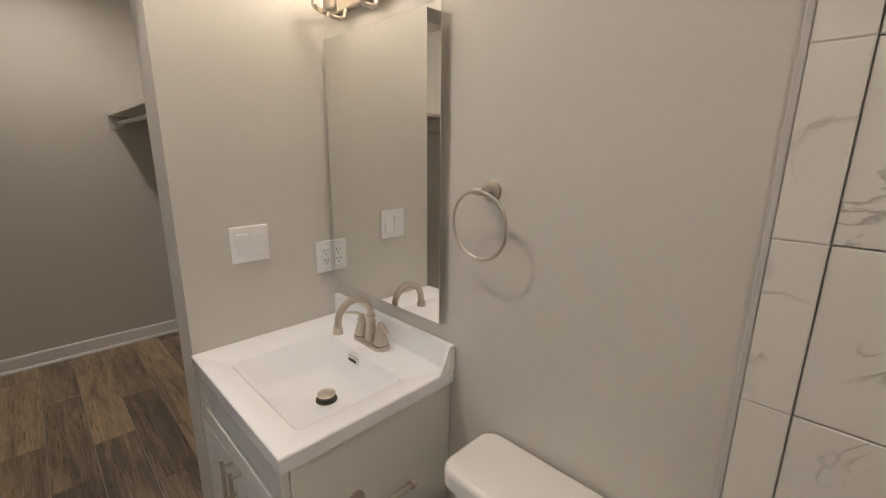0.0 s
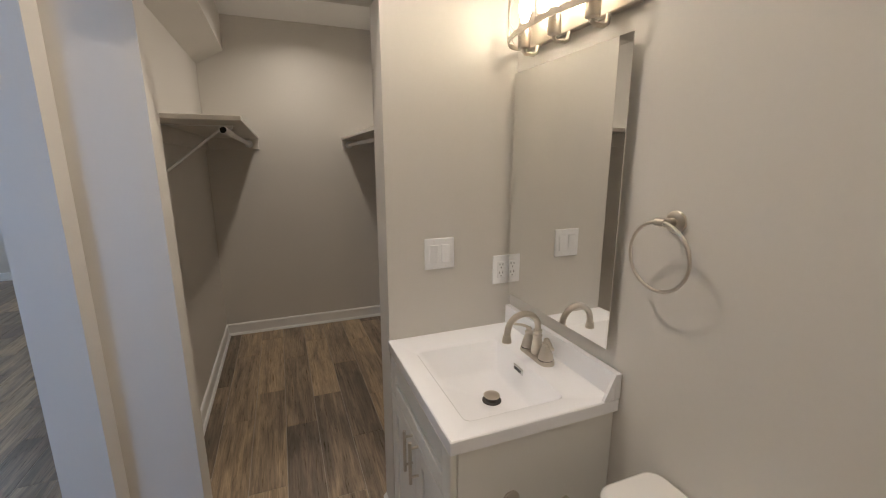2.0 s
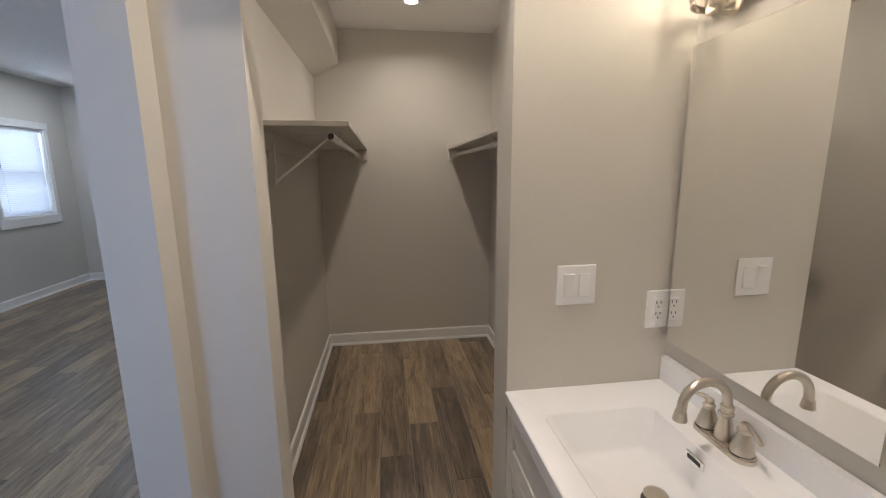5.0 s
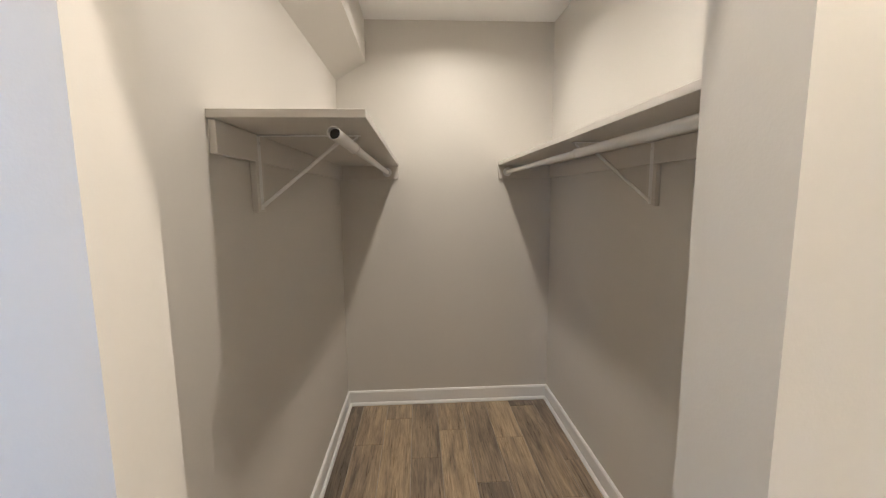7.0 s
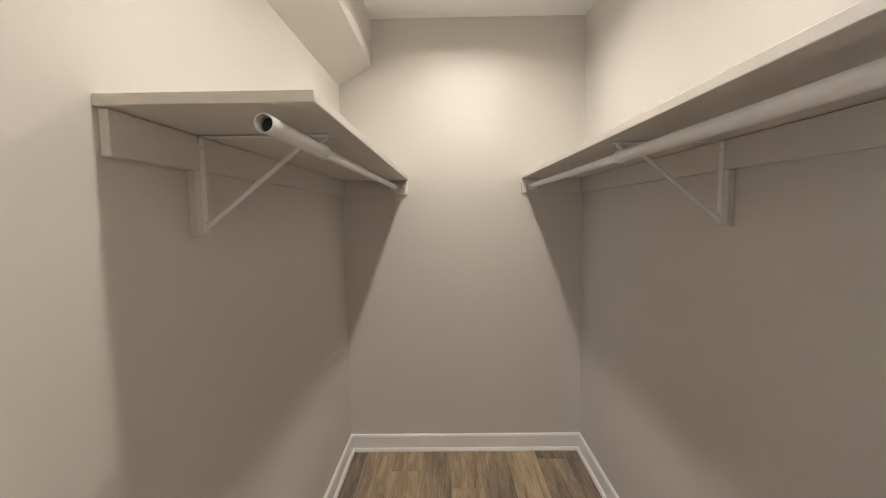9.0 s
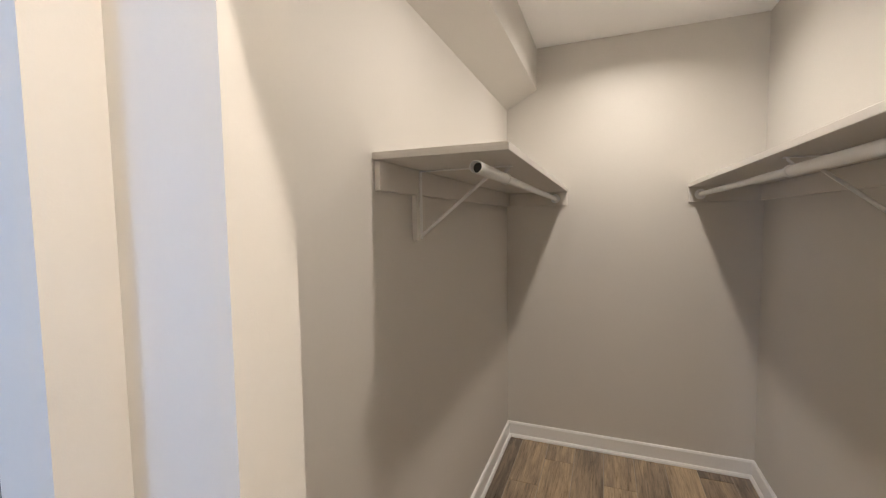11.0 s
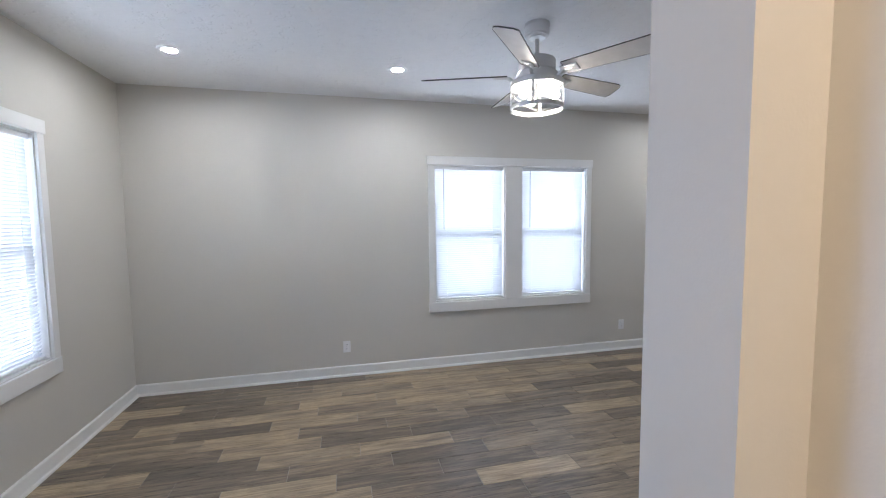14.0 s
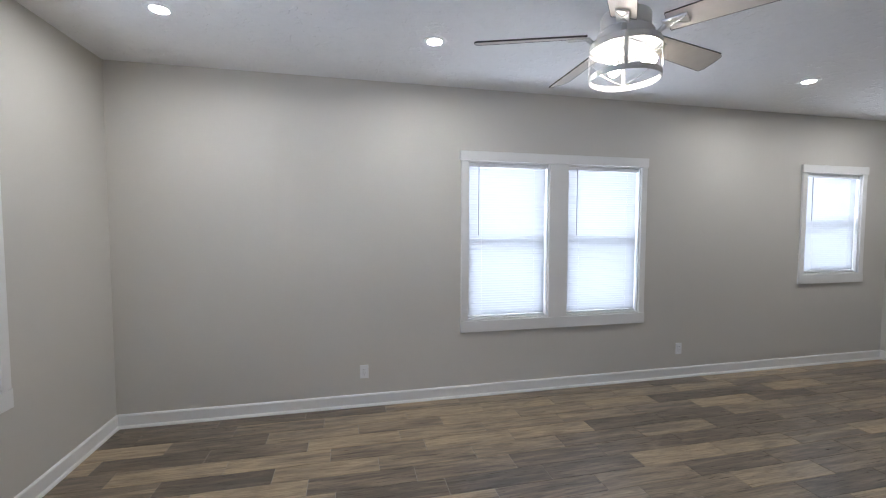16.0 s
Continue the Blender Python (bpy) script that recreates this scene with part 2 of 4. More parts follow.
# ---- mesh helpers ----
def part(name, bm, mat, parent=None, label=""):
    """One mesh object from a bmesh, under a thing or a part."""
    me = bpy.data.meshes.new(name)
    bmesh.ops.recalc_face_normals(bm, faces=bm.faces)
    bm.to_mesh(me)
    bm.free()
    me.materials.append(mat)
    ob = new(name, me)
    if parent is not None:
        ob.parent = parent
    if label:
        tagged(ob, label)
    return ob


def smooth(ob, angle=40):
    me = ob.data
    for p in me.polygons:
        p.use_smooth = True
    bm = bmesh.new()
    bm.from_mesh(me)
    for e in bm.edges:
        e.smooth = len(e.link_faces) == 2 and e.calc_face_angle(0) < radians(angle)
    bm.to_mesh(me)
    bm.free()
    return ob


def box(x0, x1, y0, y1, z0, z1, bevel=0.0, seg=1, bm=None):
    out = bm or bmesh.new()
    made = bmesh.ops.create_cube(out, size=1)["verts"]
    for v in made:
        v.co = Vector(((x0 + x1) / 2 + v.co.x * (x1 - x0), (y0 + y1) / 2 + v.co.y * (y1 - y0), (z0 + z1) / 2 + v.co.z * (z1 - z0)))
    if bevel:
        edges = list({e for v in made for e in v.link_edges})
        bmesh.ops.bevel(out, geom=edges, offset=bevel, segments=seg, affect="EDGES", profile=0.5)
    return out


def lathe(profile, steps=24, bm=None, axis="z", at=(0, 0, 0)):
    """A turned shape from (radius, height) pairs about an axis."""
    out = bm or bmesh.new()
    rings = []
    for r, h in profile:
        ring = []
        for i in range(steps):
            a = 2 * math.pi * i / steps
            c = (r * math.cos(a), r * math.sin(a), h)
            if axis == "y":
                c = (c[0], h, c[1])
            elif axis == "x":
                c = (h, c[0], c[1])
            ring.append(out.verts.new(Vector(c) + Vector(at)))
        rings.append(ring)
    for lo, hi in zip(rings, rings[1:]):
        for i in range(steps):
            out.faces.new((lo[i], lo[(i + 1) % steps], hi[(i + 1) % steps], hi[i]))
    for ring, (r, h) in ((rings[0], profile[0]), (rings[-1], profile[-1])):
        if r > 1e-6:
            out.faces.new(ring)
    bmesh.ops.remove_doubles(out, verts=out.verts, dist=1e-6)
    return out


def tube(points, radius, steps=12, bm=None, closed=False, flat=1.0):
    """A round bar that follows points. flat squeezes its section along z."""
    out = bm or bmesh.new()
    pts = [Vector(p) for p in points]
    n = len(pts)
    rings, up = [], None
    for i, p in enumerate(pts):
        a = pts[(i - 1) % n] if closed or i else p
        b = pts[(i + 1) % n] if closed or i < n - 1 else p
        d = (b - a).normalized()
        if up is None:
            up = d.orthogonal().normalized()
        up = (up - d * up.dot(d)).normalized()
        side = d.cross(up)
        r = radius(i / max(1, n - 1)) if callable(radius) else radius
        ring = []
        for k in range(steps):
            t = 2 * math.pi * k / steps
            off = (up * math.cos(t) + side * math.sin(t)) * r
            off.z *= flat
            ring.append(out.verts.new(p + off))
        rings.append(ring)
    pairs = list(zip(rings, rings[1:])) + ([(rings[-1], rings[0])] if closed else [])
    for lo, hi in pairs:
        for k in range(steps):
            out.faces.new((lo[k], lo[(k + 1) % steps], hi[(k + 1) % steps], hi[k]))
    if not closed:
        out.faces.new(rings[0])
        out.faces.new(list(reversed(rings[-1])))
    return out


def band(points, height, thick, bm=None, closed=False):
    """An upright flat strip along points in plan."""
    out = bm or bmesh.new()
    pts = [Vector(p) for p in points]
    n = len(pts)
    rows = []
    for i, p in enumerate(pts):
        a = pts[(i - 1) % n] if closed or i else p
        b = pts[(i + 1) % n] if closed or i < n - 1 else p
        d = (b - a).normalized()
        nrm = Vector((d.y, -d.x, 0)).normalized() * thick / 2
        hz = Vector((0, 0, height / 2))
        rows.append([out.verts.new(p + nrm - hz), out.verts.new(p + nrm + hz), out.verts.new(p - nrm + hz), out.verts.new(p - nrm - hz)])
    pairs = list(zip(rows, rows[1:])) + ([(rows[-1], rows[0])] if closed else [])
    for lo, hi in pairs:
        for k in range(4):
            out.faces.new((lo[k], lo[(k + 1) % 4], hi[(k + 1) % 4], hi[k]))
    if not closed:
        out.faces.new(rows[0])
        out.faces.new(rows[-1])
    return out


def prism(outline, axis, a, b, bm=None):
    """Sweeps a closed outline of pairs along an axis from a to b."""
    out = bm or bmesh.new()

    def co(u, v, w):
        return {"x": (w, u, v), "y": (u, w, v), "z": (u, v, w)}[axis]

    lo = [out.verts.new(co(u, v, a)) for u, v in outline]
    hi = [out.verts.new(co(u, v, b)) for u, v in outline]
    n = len(outline)
    for i in range(n):
        out.faces.new((lo[i], lo[(i + 1) % n], hi[(i + 1) % n], hi[i]))
    out.faces.new(lo)
    out.faces.new(hi)
    return out


def thing(name, m, label, category, group=""):
    e = new(name)
    e.matrix_world = m
    return tagged(e, label, category, group)


def structure(name, bm, mat, label):
    return tagged(part(name, bm, mat), label, name.split("_")[0], kind="structure")


# ---- walls, floors and ceilings ----
LOW = -0.20
PAINT = "smooth greige painted drywall"


def slab(name, x0, x1, y0, y1, z0, z1, mat=None, label=PAINT + " wall"):
    return structure(name, box(x0, x1, y0, y1, z0, z1), mat or WALL, label)


slab("wall_bath_north", X_SW, X_TILE, Y_MIRROR, Y_MIRROR + 0.16, LOW, TOP, label=PAINT + " wall behind the vanity")
slab("wall_shower", X_TILE, 1.05, Y_MIRROR + 0.0045, Y_MIRROR + 0.16, LOW, TOP, TILE_GROUT, "grouted shower wall under marble-look tiles")
slab("wall_switch", X_SW_BACK, X_SW, Y_OPEN1, Y_MIRROR + 0.16, LOW, TOP, label=PAINT + " wall with the light switches")
slab("wall_closet_header", X_SW_BACK, X_SW, Y_OPEN0, Y_OPEN1, Z_HEAD, TOP, label=PAINT + " header over the closet opening")
slab("wall_closet_stub", X_STUB_BACK, X_STUB, Y_PART, Y_OPEN0, LOW, TOP, label=PAINT + " short wall beside the closet opening")
slab("wall_partition", X_BED_W - 0.15, X_DOOR0, Y_PART_BED, Y_PART, LOW, TOP, label=PAINT + " partition ending at the bedroom doorway")
slab("wall_door_header", X_DOOR0, X_DOOR1, Y_PART_BED, Y_PART, Z_HEAD, TOP, label=PAINT + " header over the bedroom doorway")
slab("wall_partition_east", X_DOOR1, 1.05, Y_PART_BED, Y_PART, LOW, TOP)
slab("wall_closet_north", X_CL_BACK, X_SW_BACK, Y_CL_N, Y_CL_N + 0.12, LOW, TOP)
slab("wall_closet_back", X_CL_BACK - 0.12, X_CL_BACK, Y_PART, Y_CL_N + 0.12, LOW, TOP)
slab("wall_bath_east", 0.92, 1.05, Y_PART, Y_MIRROR + 0.012, LOW, TOP)
slab("wall_bedroom_west", X_BED_W - 0.15, X_BED_W, Y_BED_S - 0.15, Y_PART_BED, LOW, TOP)
slab("ceiling_bedroom", X_BED_W, X_BED_E, Y_BED_S, Y_PART_BED, Z_BED, Z_BED + 0.1, KNOCK, "white knockdown-textured bedroom ceiling")
slab("ceiling_closet", X_CL_BACK, X_SW_BACK, Y_PART, Y_CL_N, Z_CL, Z_CL + 0.1, CEIL, "flat white painted closet ceiling")
slab("ceiling_bath", X_STUB, 0.92, Y_PART, Y_MIRROR, Z_BATH, Z_BATH + 0.1, CEIL, "flat white painted bathroom ceiling")
structure("ceiling_soffit", prism([(Y_PART, 2.295), (-0.366, 2.408), (-0.366, Z_CL), (Y_PART, Z_CL)], "x", X_CL_BACK, X_STUB_BACK), WALL, "boxed greige soffit with a sloping underside along the closet wall")
slab("ground", -60, 60, -60, 60, -0.6, -0.5, GROUND, "pale outdoor ground around the house")


def wall_with_windows(name, along, fixed0, fixed1, a0, a1, holes, label):
    """A wall with openings cut through; holes: (start, end, bottom, top) along it."""
    bm = bmesh.new()
    holes = sorted(holes)

    def add(s, e, lo, hi):
        if along == "x":
            box(s, e, fixed0, fixed1, lo, hi, bm=bm)
        else:
            box(fixed0, fixed1, s, e, lo, hi, bm=bm)

    at = a0
    for s, e, lo, hi in holes:
        add(at, s, LOW, TOP)
        add(s, e, LOW, lo)
        add(s, e, hi, TOP)
        at = e
    add(at, a1, LOW, TOP)
    bmesh.ops.remove_doubles(bm, verts=bm.verts, dist=1e-5)
    return structure(name, bm, WALL, label)


WIN_D = [(-2.71, -1.925, 0.70, 2.13), (-3.69, -2.90, 0.70, 2.13)]
WIN_S = (-6.565, -5.765, 1.03, 2.14)
WIN_E = (-3.415, -2.655, 0.70, 2.14)
wall_with_windows("wall_bedroom_south", "x", Y_BED_S - 0.15, Y_BED_S, X_BED_W, X_BED_E + 0.15, WIN_D + [WIN_S], PAINT + " wall with a double and a single window")
# added opening out of view, to let the blue lamp's daylight in
WIN_ADDED = (-1.85, -1.09, 0.70, 2.14)
wall_with_windows("wall_bedroom_east", "y", X_BED_E, X_BED_E + 0.15, Y_BED_S, Y_PART_BED, [WIN_E, WIN_ADDED], PAINT + " wall with a window and an added window")


def baseboard(x0, y0, x1, y1, nx, ny, z=0.0):
    """White baseboard with a small shoe along one wall; n points into the room."""
    bm = bmesh.new()
    prof = [(0, z), (0.028, z), (0.027, z + 0.010), (0.020, z + 0.019), (0.014, z + 0.021), (0.014, z + 0.094), (0.009, z + 0.103), (0, z + 0.106)]
    lo = [bm.verts.new((x0 + nx * d, y0 + ny * d, h)) for d, h in prof]
    hi = [bm.verts.new((x1 + nx * d, y1 + ny * d, h)) for d, h in prof]
    for i in range(len(prof)):
        j = (i + 1) % len(prof)
        bm.faces.new((lo[i], lo[j], hi[j], hi[i]))
    bm.faces.new(lo)
    bm.faces.new(hi)
    return structure("baseboard", bm, TRIM, "white painted baseboard with shoe moulding")


baseboard(X_CL_BACK, Y_PART, X_STUB_BACK, Y_PART, 0, 1, Z_BATH_FLOOR)
baseboard(X_CL_BACK, Y_PART, X_CL_BACK, Y_CL_N, 1, 0, Z_BATH_FLOOR)
baseboard(X_CL_BACK, Y_CL_N, X_SW_BACK, Y_CL_N, 0, -1, Z_BATH_FLOOR)
baseboard(X_SW_BACK, Y_OPEN1, X_SW_BACK, Y_CL_N, -1, 0, Z_BATH_FLOOR)
baseboard(X_BED_W, Y_BED_S, X_BED_E, Y_BED_S, 0, 1)
baseboard(X_BED_E, Y_BED_S, X_BED_E, Y_PART_BED, -1, 0)
baseboard(X_BED_W, Y_BED_S, X_BED_W, Y_PART_BED, 1, 0)
baseboard(X_BED_W, Y_PART_BED, X_DOOR0, Y_PART_BED, 0, -1)
baseboard(X_DOOR1, Y_PART_BED, X_BED_E, Y_PART_BED, 0, -1)
baseboard(-0.735, Y_MIRROR, X_TILE - 0.01, Y_MIRROR, 0, -1, Z_BATH_FLOOR)
baseboard(X_SW_BACK, Y_OPEN1, X_SW, Y_OPEN1, 0, -1, Z_BATH_FLOOR)


# ---- windows ----
def window(name, m, widths, z0, z1, gap, label):
    """A cased window with hung sashes, panes and half screens; openings lie side by side along local x, the room is at +y."""
    e = thing(name, m, label, "window")
    e["kind"] = "structure"
    total = sum(widths) + gap * (len(widths) - 1)
    c, half = 0.062, total / 2
    part("head_casing", box(-half - c - 0.012, half + c + 0.012, 0, 0.026, z1, z1 + 0.087, 0.003), TRIM, e)
    part("apron", box(-half - c - 0.004, half + c + 0.004, 0, 0.024, z0 - 0.105, z0 - 0.002, 0.003), TRIM, e)
    x = -half
    edges = [(-half - c, -half)]
    for i, w in enumerate(widths):
        edges.append((x + w, x + w + (gap if i < len(widths) - 1 else c)))
        x += w + gap
    for a, b in edges:
        part("side_casing", box(a, b, 0, 0.020, z0 - 0.001, z1 - 0.001, 0.002), TRIM, e)
    x = -half
    for w in widths:
        bm = bmesh.new()
        for a, b, lo, hi in ((x, x + 0.012, z0, z1), (x + w - 0.012, x + w, z0, z1), (x + 0.012, x + w - 0.012, z0, z0 + 0.012), (x + 0.012, x + w - 0.012, z1 - 0.012, z1)):
            box(a, b, -0.148, 0.0005, lo, hi, bm=bm)
        part("jamb_liner", bm, TRIM, e)
        zm = z0 + (z1 - z0) * 0.49
        for nm, lo, hi, y in (("upper_sash", zm - 0.02, z1 - 0.014, -0.118), ("lower_sash", z0 + 0.014, zm + 0.02, -0.090)):
            bm = bmesh.new()
            a, b, f = x + 0.014, x + w - 0.014, 0.042
            for q in ((a, a + f, lo, hi), (b - f, b, lo, hi), (a + f, b - f, lo, lo + f), (a + f, b - f, hi - f, hi)):
                box(q[0], q[1], y, y + 0.024, q[2], q[3], 0.002, bm=bm)
            sash = part(nm, bm, PLASTIC, e)
            pane = part("pane", box(a + f, b - f, y + 0.010, y + 0.014, lo + f, hi - f), GLASS, sash)
            pane.visible_shadow = False
        part("insect_screen", box(x + 0.016, x + w - 0.016, -0.140, -0.138, z0 + 0.014, zm), SCREEN, e)
        x += w + gap
    return e


def blind(m, w, h, rise, label, tilt=70):
    """A lowered blind: head rail, slats, bottom rail, ladder cords and a tilt wand; its top is at the origin."""
    e = thing("window_blind", m, label, "blind", "window blinds")
    part("head_rail", box(-w / 2, w / 2, -0.022, 0.022, -0.036, 0, 0.003), PLASTIC, e)
    bottom = -h + rise
    part("bottom_rail", box(-w / 2 + 0.002, w / 2 - 0.002, -0.020, 0.020, bottom, bottom + 0.016, 0.004, 2), PLASTIC, e)
    span = (-0.045) - (bottom + 0.024)
    n = round(span / 0.0222)
    bm = bmesh.new()
    rows = []
    for i in range(5):
        u = (i / 4 - 0.5) * 0.0262
        arch = 0.0022 * (1 - (2 * i / 4 - 1) ** 2)
        y, z = u * math.cos(radians(tilt)) - arch * math.sin(radians(tilt)), u * math.sin(radians(tilt)) + arch * math.cos(radians(tilt))
        rows.append([bm.verts.new((s * (w / 2 - 0.003), y, z)) for s in (-1, 1)])
    for lo, hi in zip(rows, rows[1:]):
        bm.faces.new((lo[0], lo[1], hi[1], hi[0]))
    first = smooth(part("slat", bm, SLAT, e), 80)
    for i in range(n):
        z = bottom + 0.030 + span * i / max(1, n - 1)
        ob = first if i == 0 else new("slat", first.data)
        ob.parent = e
        ob.location = (0, 0, z)
        ob.rotation_euler = (radians(random.uniform(-1.2, 1.2)), radians(random.uniform(-0.10, 0.10)), 0)
    for s in (-0.34, 0.34):
        part("ladder_cord", tube([(s * w, 0.019, -0.03), (s * w, 0.019, bottom + 0.01)], 0.0012, 5), PLASTIC, e)
    part("tilt_wand", tube([(0.38 * w, 0.026, -0.03), (0.38 * w + 0.002, 0.030, -0.03 - 0.44 * h)], 0.0035, 6), GREY, e, "thin grey tilt wand")
    return e


window("window_1", pose(-2.8075, Y_BED_S, 0, 0, 0, 0), [0.79, 0.785], 0.70, 2.13, 0.19, "white cased double window with lowered blinds")
for a, b, lo, hi in WIN_D:
    blind(pose((a + b) / 2, Y_BED_S - 0.034, hi - 0.013, 0, 0, 0), (b - a) - 0.034, hi - lo - 0.026, 0.006, "white slatted blind lowered and nearly closed in the double window")
window("window_2", pose((WIN_S[0] + WIN_S[1]) / 2, Y_BED_S, 0), [WIN_S[1] - WIN_S[0]], WIN_S[2], WIN_S[3], 0, "small white cased window with a lowered blind")
blind(pose((WIN_S[0] + WIN_S[1]) / 2, Y_BED_S - 0.034, WIN_S[3] - 0.013), 0.766, WIN_S[3] - WIN_S[2] - 0.026, 0.004, "white slatted blind lowered in the small window")
window("window_3", pose(X_BED_E, (WIN_E[0] + WIN_E[1]) / 2, 0, 0, 0, 90), [WIN_E[1] - WIN_E[0]], WIN_E[2], WIN_E[3], 0, "white cased window with a lowered blind on the side wall")
# unseen window, added around the blue lamp's opening
window("window_added", pose(X_BED_E, (WIN_ADDED[0] + WIN_ADDED[1]) / 2, 0, 0, 0, 90), [WIN_ADDED[1] - WIN_ADDED[0]], WIN_ADDED[2], WIN_ADDED[3], 0, "unseen white cased window added near the bathroom door for its daylight")
blind(pose(X_BED_E + 0.034, (WIN_E[0] + WIN_E[1]) / 2, WIN_E[3] - 0.013, 0, 0, 90), 0.726, WIN_E[3] - WIN_E[2] - 0.026, 0.004, "white slatted blind lowered with slats a little open", 58)


# ---- wall plates ----
def wall_plate(m, kind, label):
    """A white cover plate on the plane y = 0 that faces -y."""
    w = {"double": 0.117, "single": 0.072, "outlet": 0.072}[kind]
    e = thing({"outlet": "power_outlet"}.get(kind, "light_switch"), m, label, "outlet" if kind == "outlet" else "light switch", "wall plates")
    part("cover_plate", box(-w / 2, w / 2, -0.006, 0, -0.058, 0.058, 0.003, 2), PLASTIC, e)
    for x in ((-0.023, 0.023) if kind == "double" else (0,)):
        if kind == "outlet":
            body = part("receptacle", box(x - 0.0165, x + 0.0165, -0.0085, -0.004, -0.034, 0.034, 0.002), PLASTIC, e)
            bm = bmesh.new()
            for z in (-0.017, 0.017):
                box(x - 0.008, x - 0.0055, -0.0090, -0.0080, z + 0.001, z + 0.009, bm=bm)
                box(x + 0.0055, x + 0.008, -0.0090, -0.0080, z + 0.001, z + 0.009, bm=bm)
                lathe([(0.0026, -0.0090), (0.0026, -0.0080)], 8, bm, "y", (x, 0, z - 0.008))
            # no holes are cut: the slots' shade is painted by near-black pieces
            part("slots", bm, DARK, body)
        else:
            rock = box(x - 0.0165, x + 0.0165, -0.0095, -0.004, -0.034, 0.034, 0.0015)
            for v in rock.verts:
                if v.co.y < -0.006:
                    v.co.y += -0.0025 * (v.co.z / 0.034) * (1 if x <= 0 else -1)
            part("rocker", rock, PLASTIC, e)
        for z in (-0.047, 0.047):
            part("screw", lathe([(0.0028, -0.0068), (0.0028, -0.0055)], 8, axis="y", at=(x, 0, z)), WHITE_METAL, e)
    return e


wall_plate(pose(X_SW, 0.507, 1.219, 0, 0, 90), "double", "white double rocker switch beside the vanity")
wall_plate(pose(X_SW, 0.766, 1.133, 0, 0, 90), "outlet", "white power outlet beside the mirror")
wall_plate(pose(-1.007, Y_BED_S, 0.300, 0, 0, 180), "outlet", "white power outlet low on the greige wall")
wall_plate(pose(-4.188, Y_BED_S, 0.300, 0, 0, 180), "outlet", "white power outlet low on the greige wall")
wall_plate(pose(X_BED_W, -4.13, 1.165, 0, 0, 90), "outlet", "white power outlet at chest height")
wall_plate(pose(X_BED_W, -3.82, 1.165, 0, 0, 90), "single", "white single switch at chest height")
wall_plate(pose(-1.690, Y_PART, 1.190, 0, 0, 180), "single", "white single rocker switch inside the closet")

wbox = thing("supply_box", pose(X_BED_W, -4.02, 0.305, 0, 0, 90), "white recessed water supply box low on the wall", "wall box")
bm = bmesh.new()
for a, b, lo, hi in ((-0.075, -0.057, -0.075, 0.075), (0.057, 0.075, -0.075, 0.075), (-0.057, 0.057, -0.075, -0.057), (-0.057, 0.057, 0.057, 0.075)):
    box(a, b, -0.010, 0, lo, hi, bm=bm)
part("frame", bm, PLASTIC, wbox)
# flat plate; its grey is the white box's inner shade put into colour
part("recess", box(-0.056, 0.056, -0.004, -0.001, -0.056, 0.056), material("grey_recess_shade", (0.42, 0.43, 0.44), 0.6), wbox)
part("valve", lathe([(0.0, -0.020), (0.014, -0.018), (0.014, -0.004)], 12, axis="y", at=(0.025, 0, -0.03)), DARK, wbox, "small dark supply valve")

# ---- downlights ----
def downlight(x, y, z, lens, label, watts=0.0, color=(1.0, 0.783, 0.59), across=0.086):
    """A flush downlight; with watts, its lens throws a beam of its own."""
    if watts:
        lamp = new("downlight_beam", bpy.data.lights.new("downlight_beam", "AREA"))
        lamp.data.shape, lamp.data.size, lamp.data.spread = "DISK", across, radians(150)
        lamp.data.energy, lamp.data.color = watts, color
        lamp.matrix_world = pose(x, y, z - 0.010)
    e = thing("recessed_downlight", pose(x, y, z), label, "ceiling light", "recessed downlights")
    ring = bmesh.new()
    prof = [(0.0435, -0.003), (0.052, -0.008), (0.074, -0.006), (0.080, 0.0)]
    rows = [[ring.verts.new((r * math.cos(2 * math.pi * i / 32), r * math.sin(2 * math.pi * i / 32), h)) for i in range(32)] for r, h in prof]
    for lo, hi in zip(rows, rows[1:]):
        for i in range(32):
            ring.faces.new((lo[i], lo[(i + 1) % 32], hi[(i + 1) % 32], hi[i]))
    part("trim_ring", ring, PLASTIC, e)
    part("lens", lathe([(0.044, -0.0045), (0.044, -0.001)], 32), lens, e, "glowing white lens")
    return e


for x, y in ((0.134, -3.589), (-1.453, -3.639), (-4.645, -3.668), (-6.14, -3.63)):
    downlight(x, y, Z_BED, CAN_LENS, "lit round recessed downlight in the bedroom ceiling")
downlight(-1.16, 0.14, Z_BATH, WARM_LENS, "lit round recessed downlight in the bathroom ceiling", W_BATH, across=0.065)
downlight(0.45, 0.15, Z_BATH, WARM_LENS, "lit round recessed downlight over the shower", W_SHOWER)
downlight(-2.13, 0.19, Z_CL, WARM_LENS, "lit round recessed downlight in the closet ceiling", W_CLOSET, (1.0, 0.80, 0.617))
downlight(-3.31, 0.19, Z_CL, WARM_LENS, "lit round recessed downlight in the closet ceiling", W_CLOSET, (1.0, 0.80, 0.617))


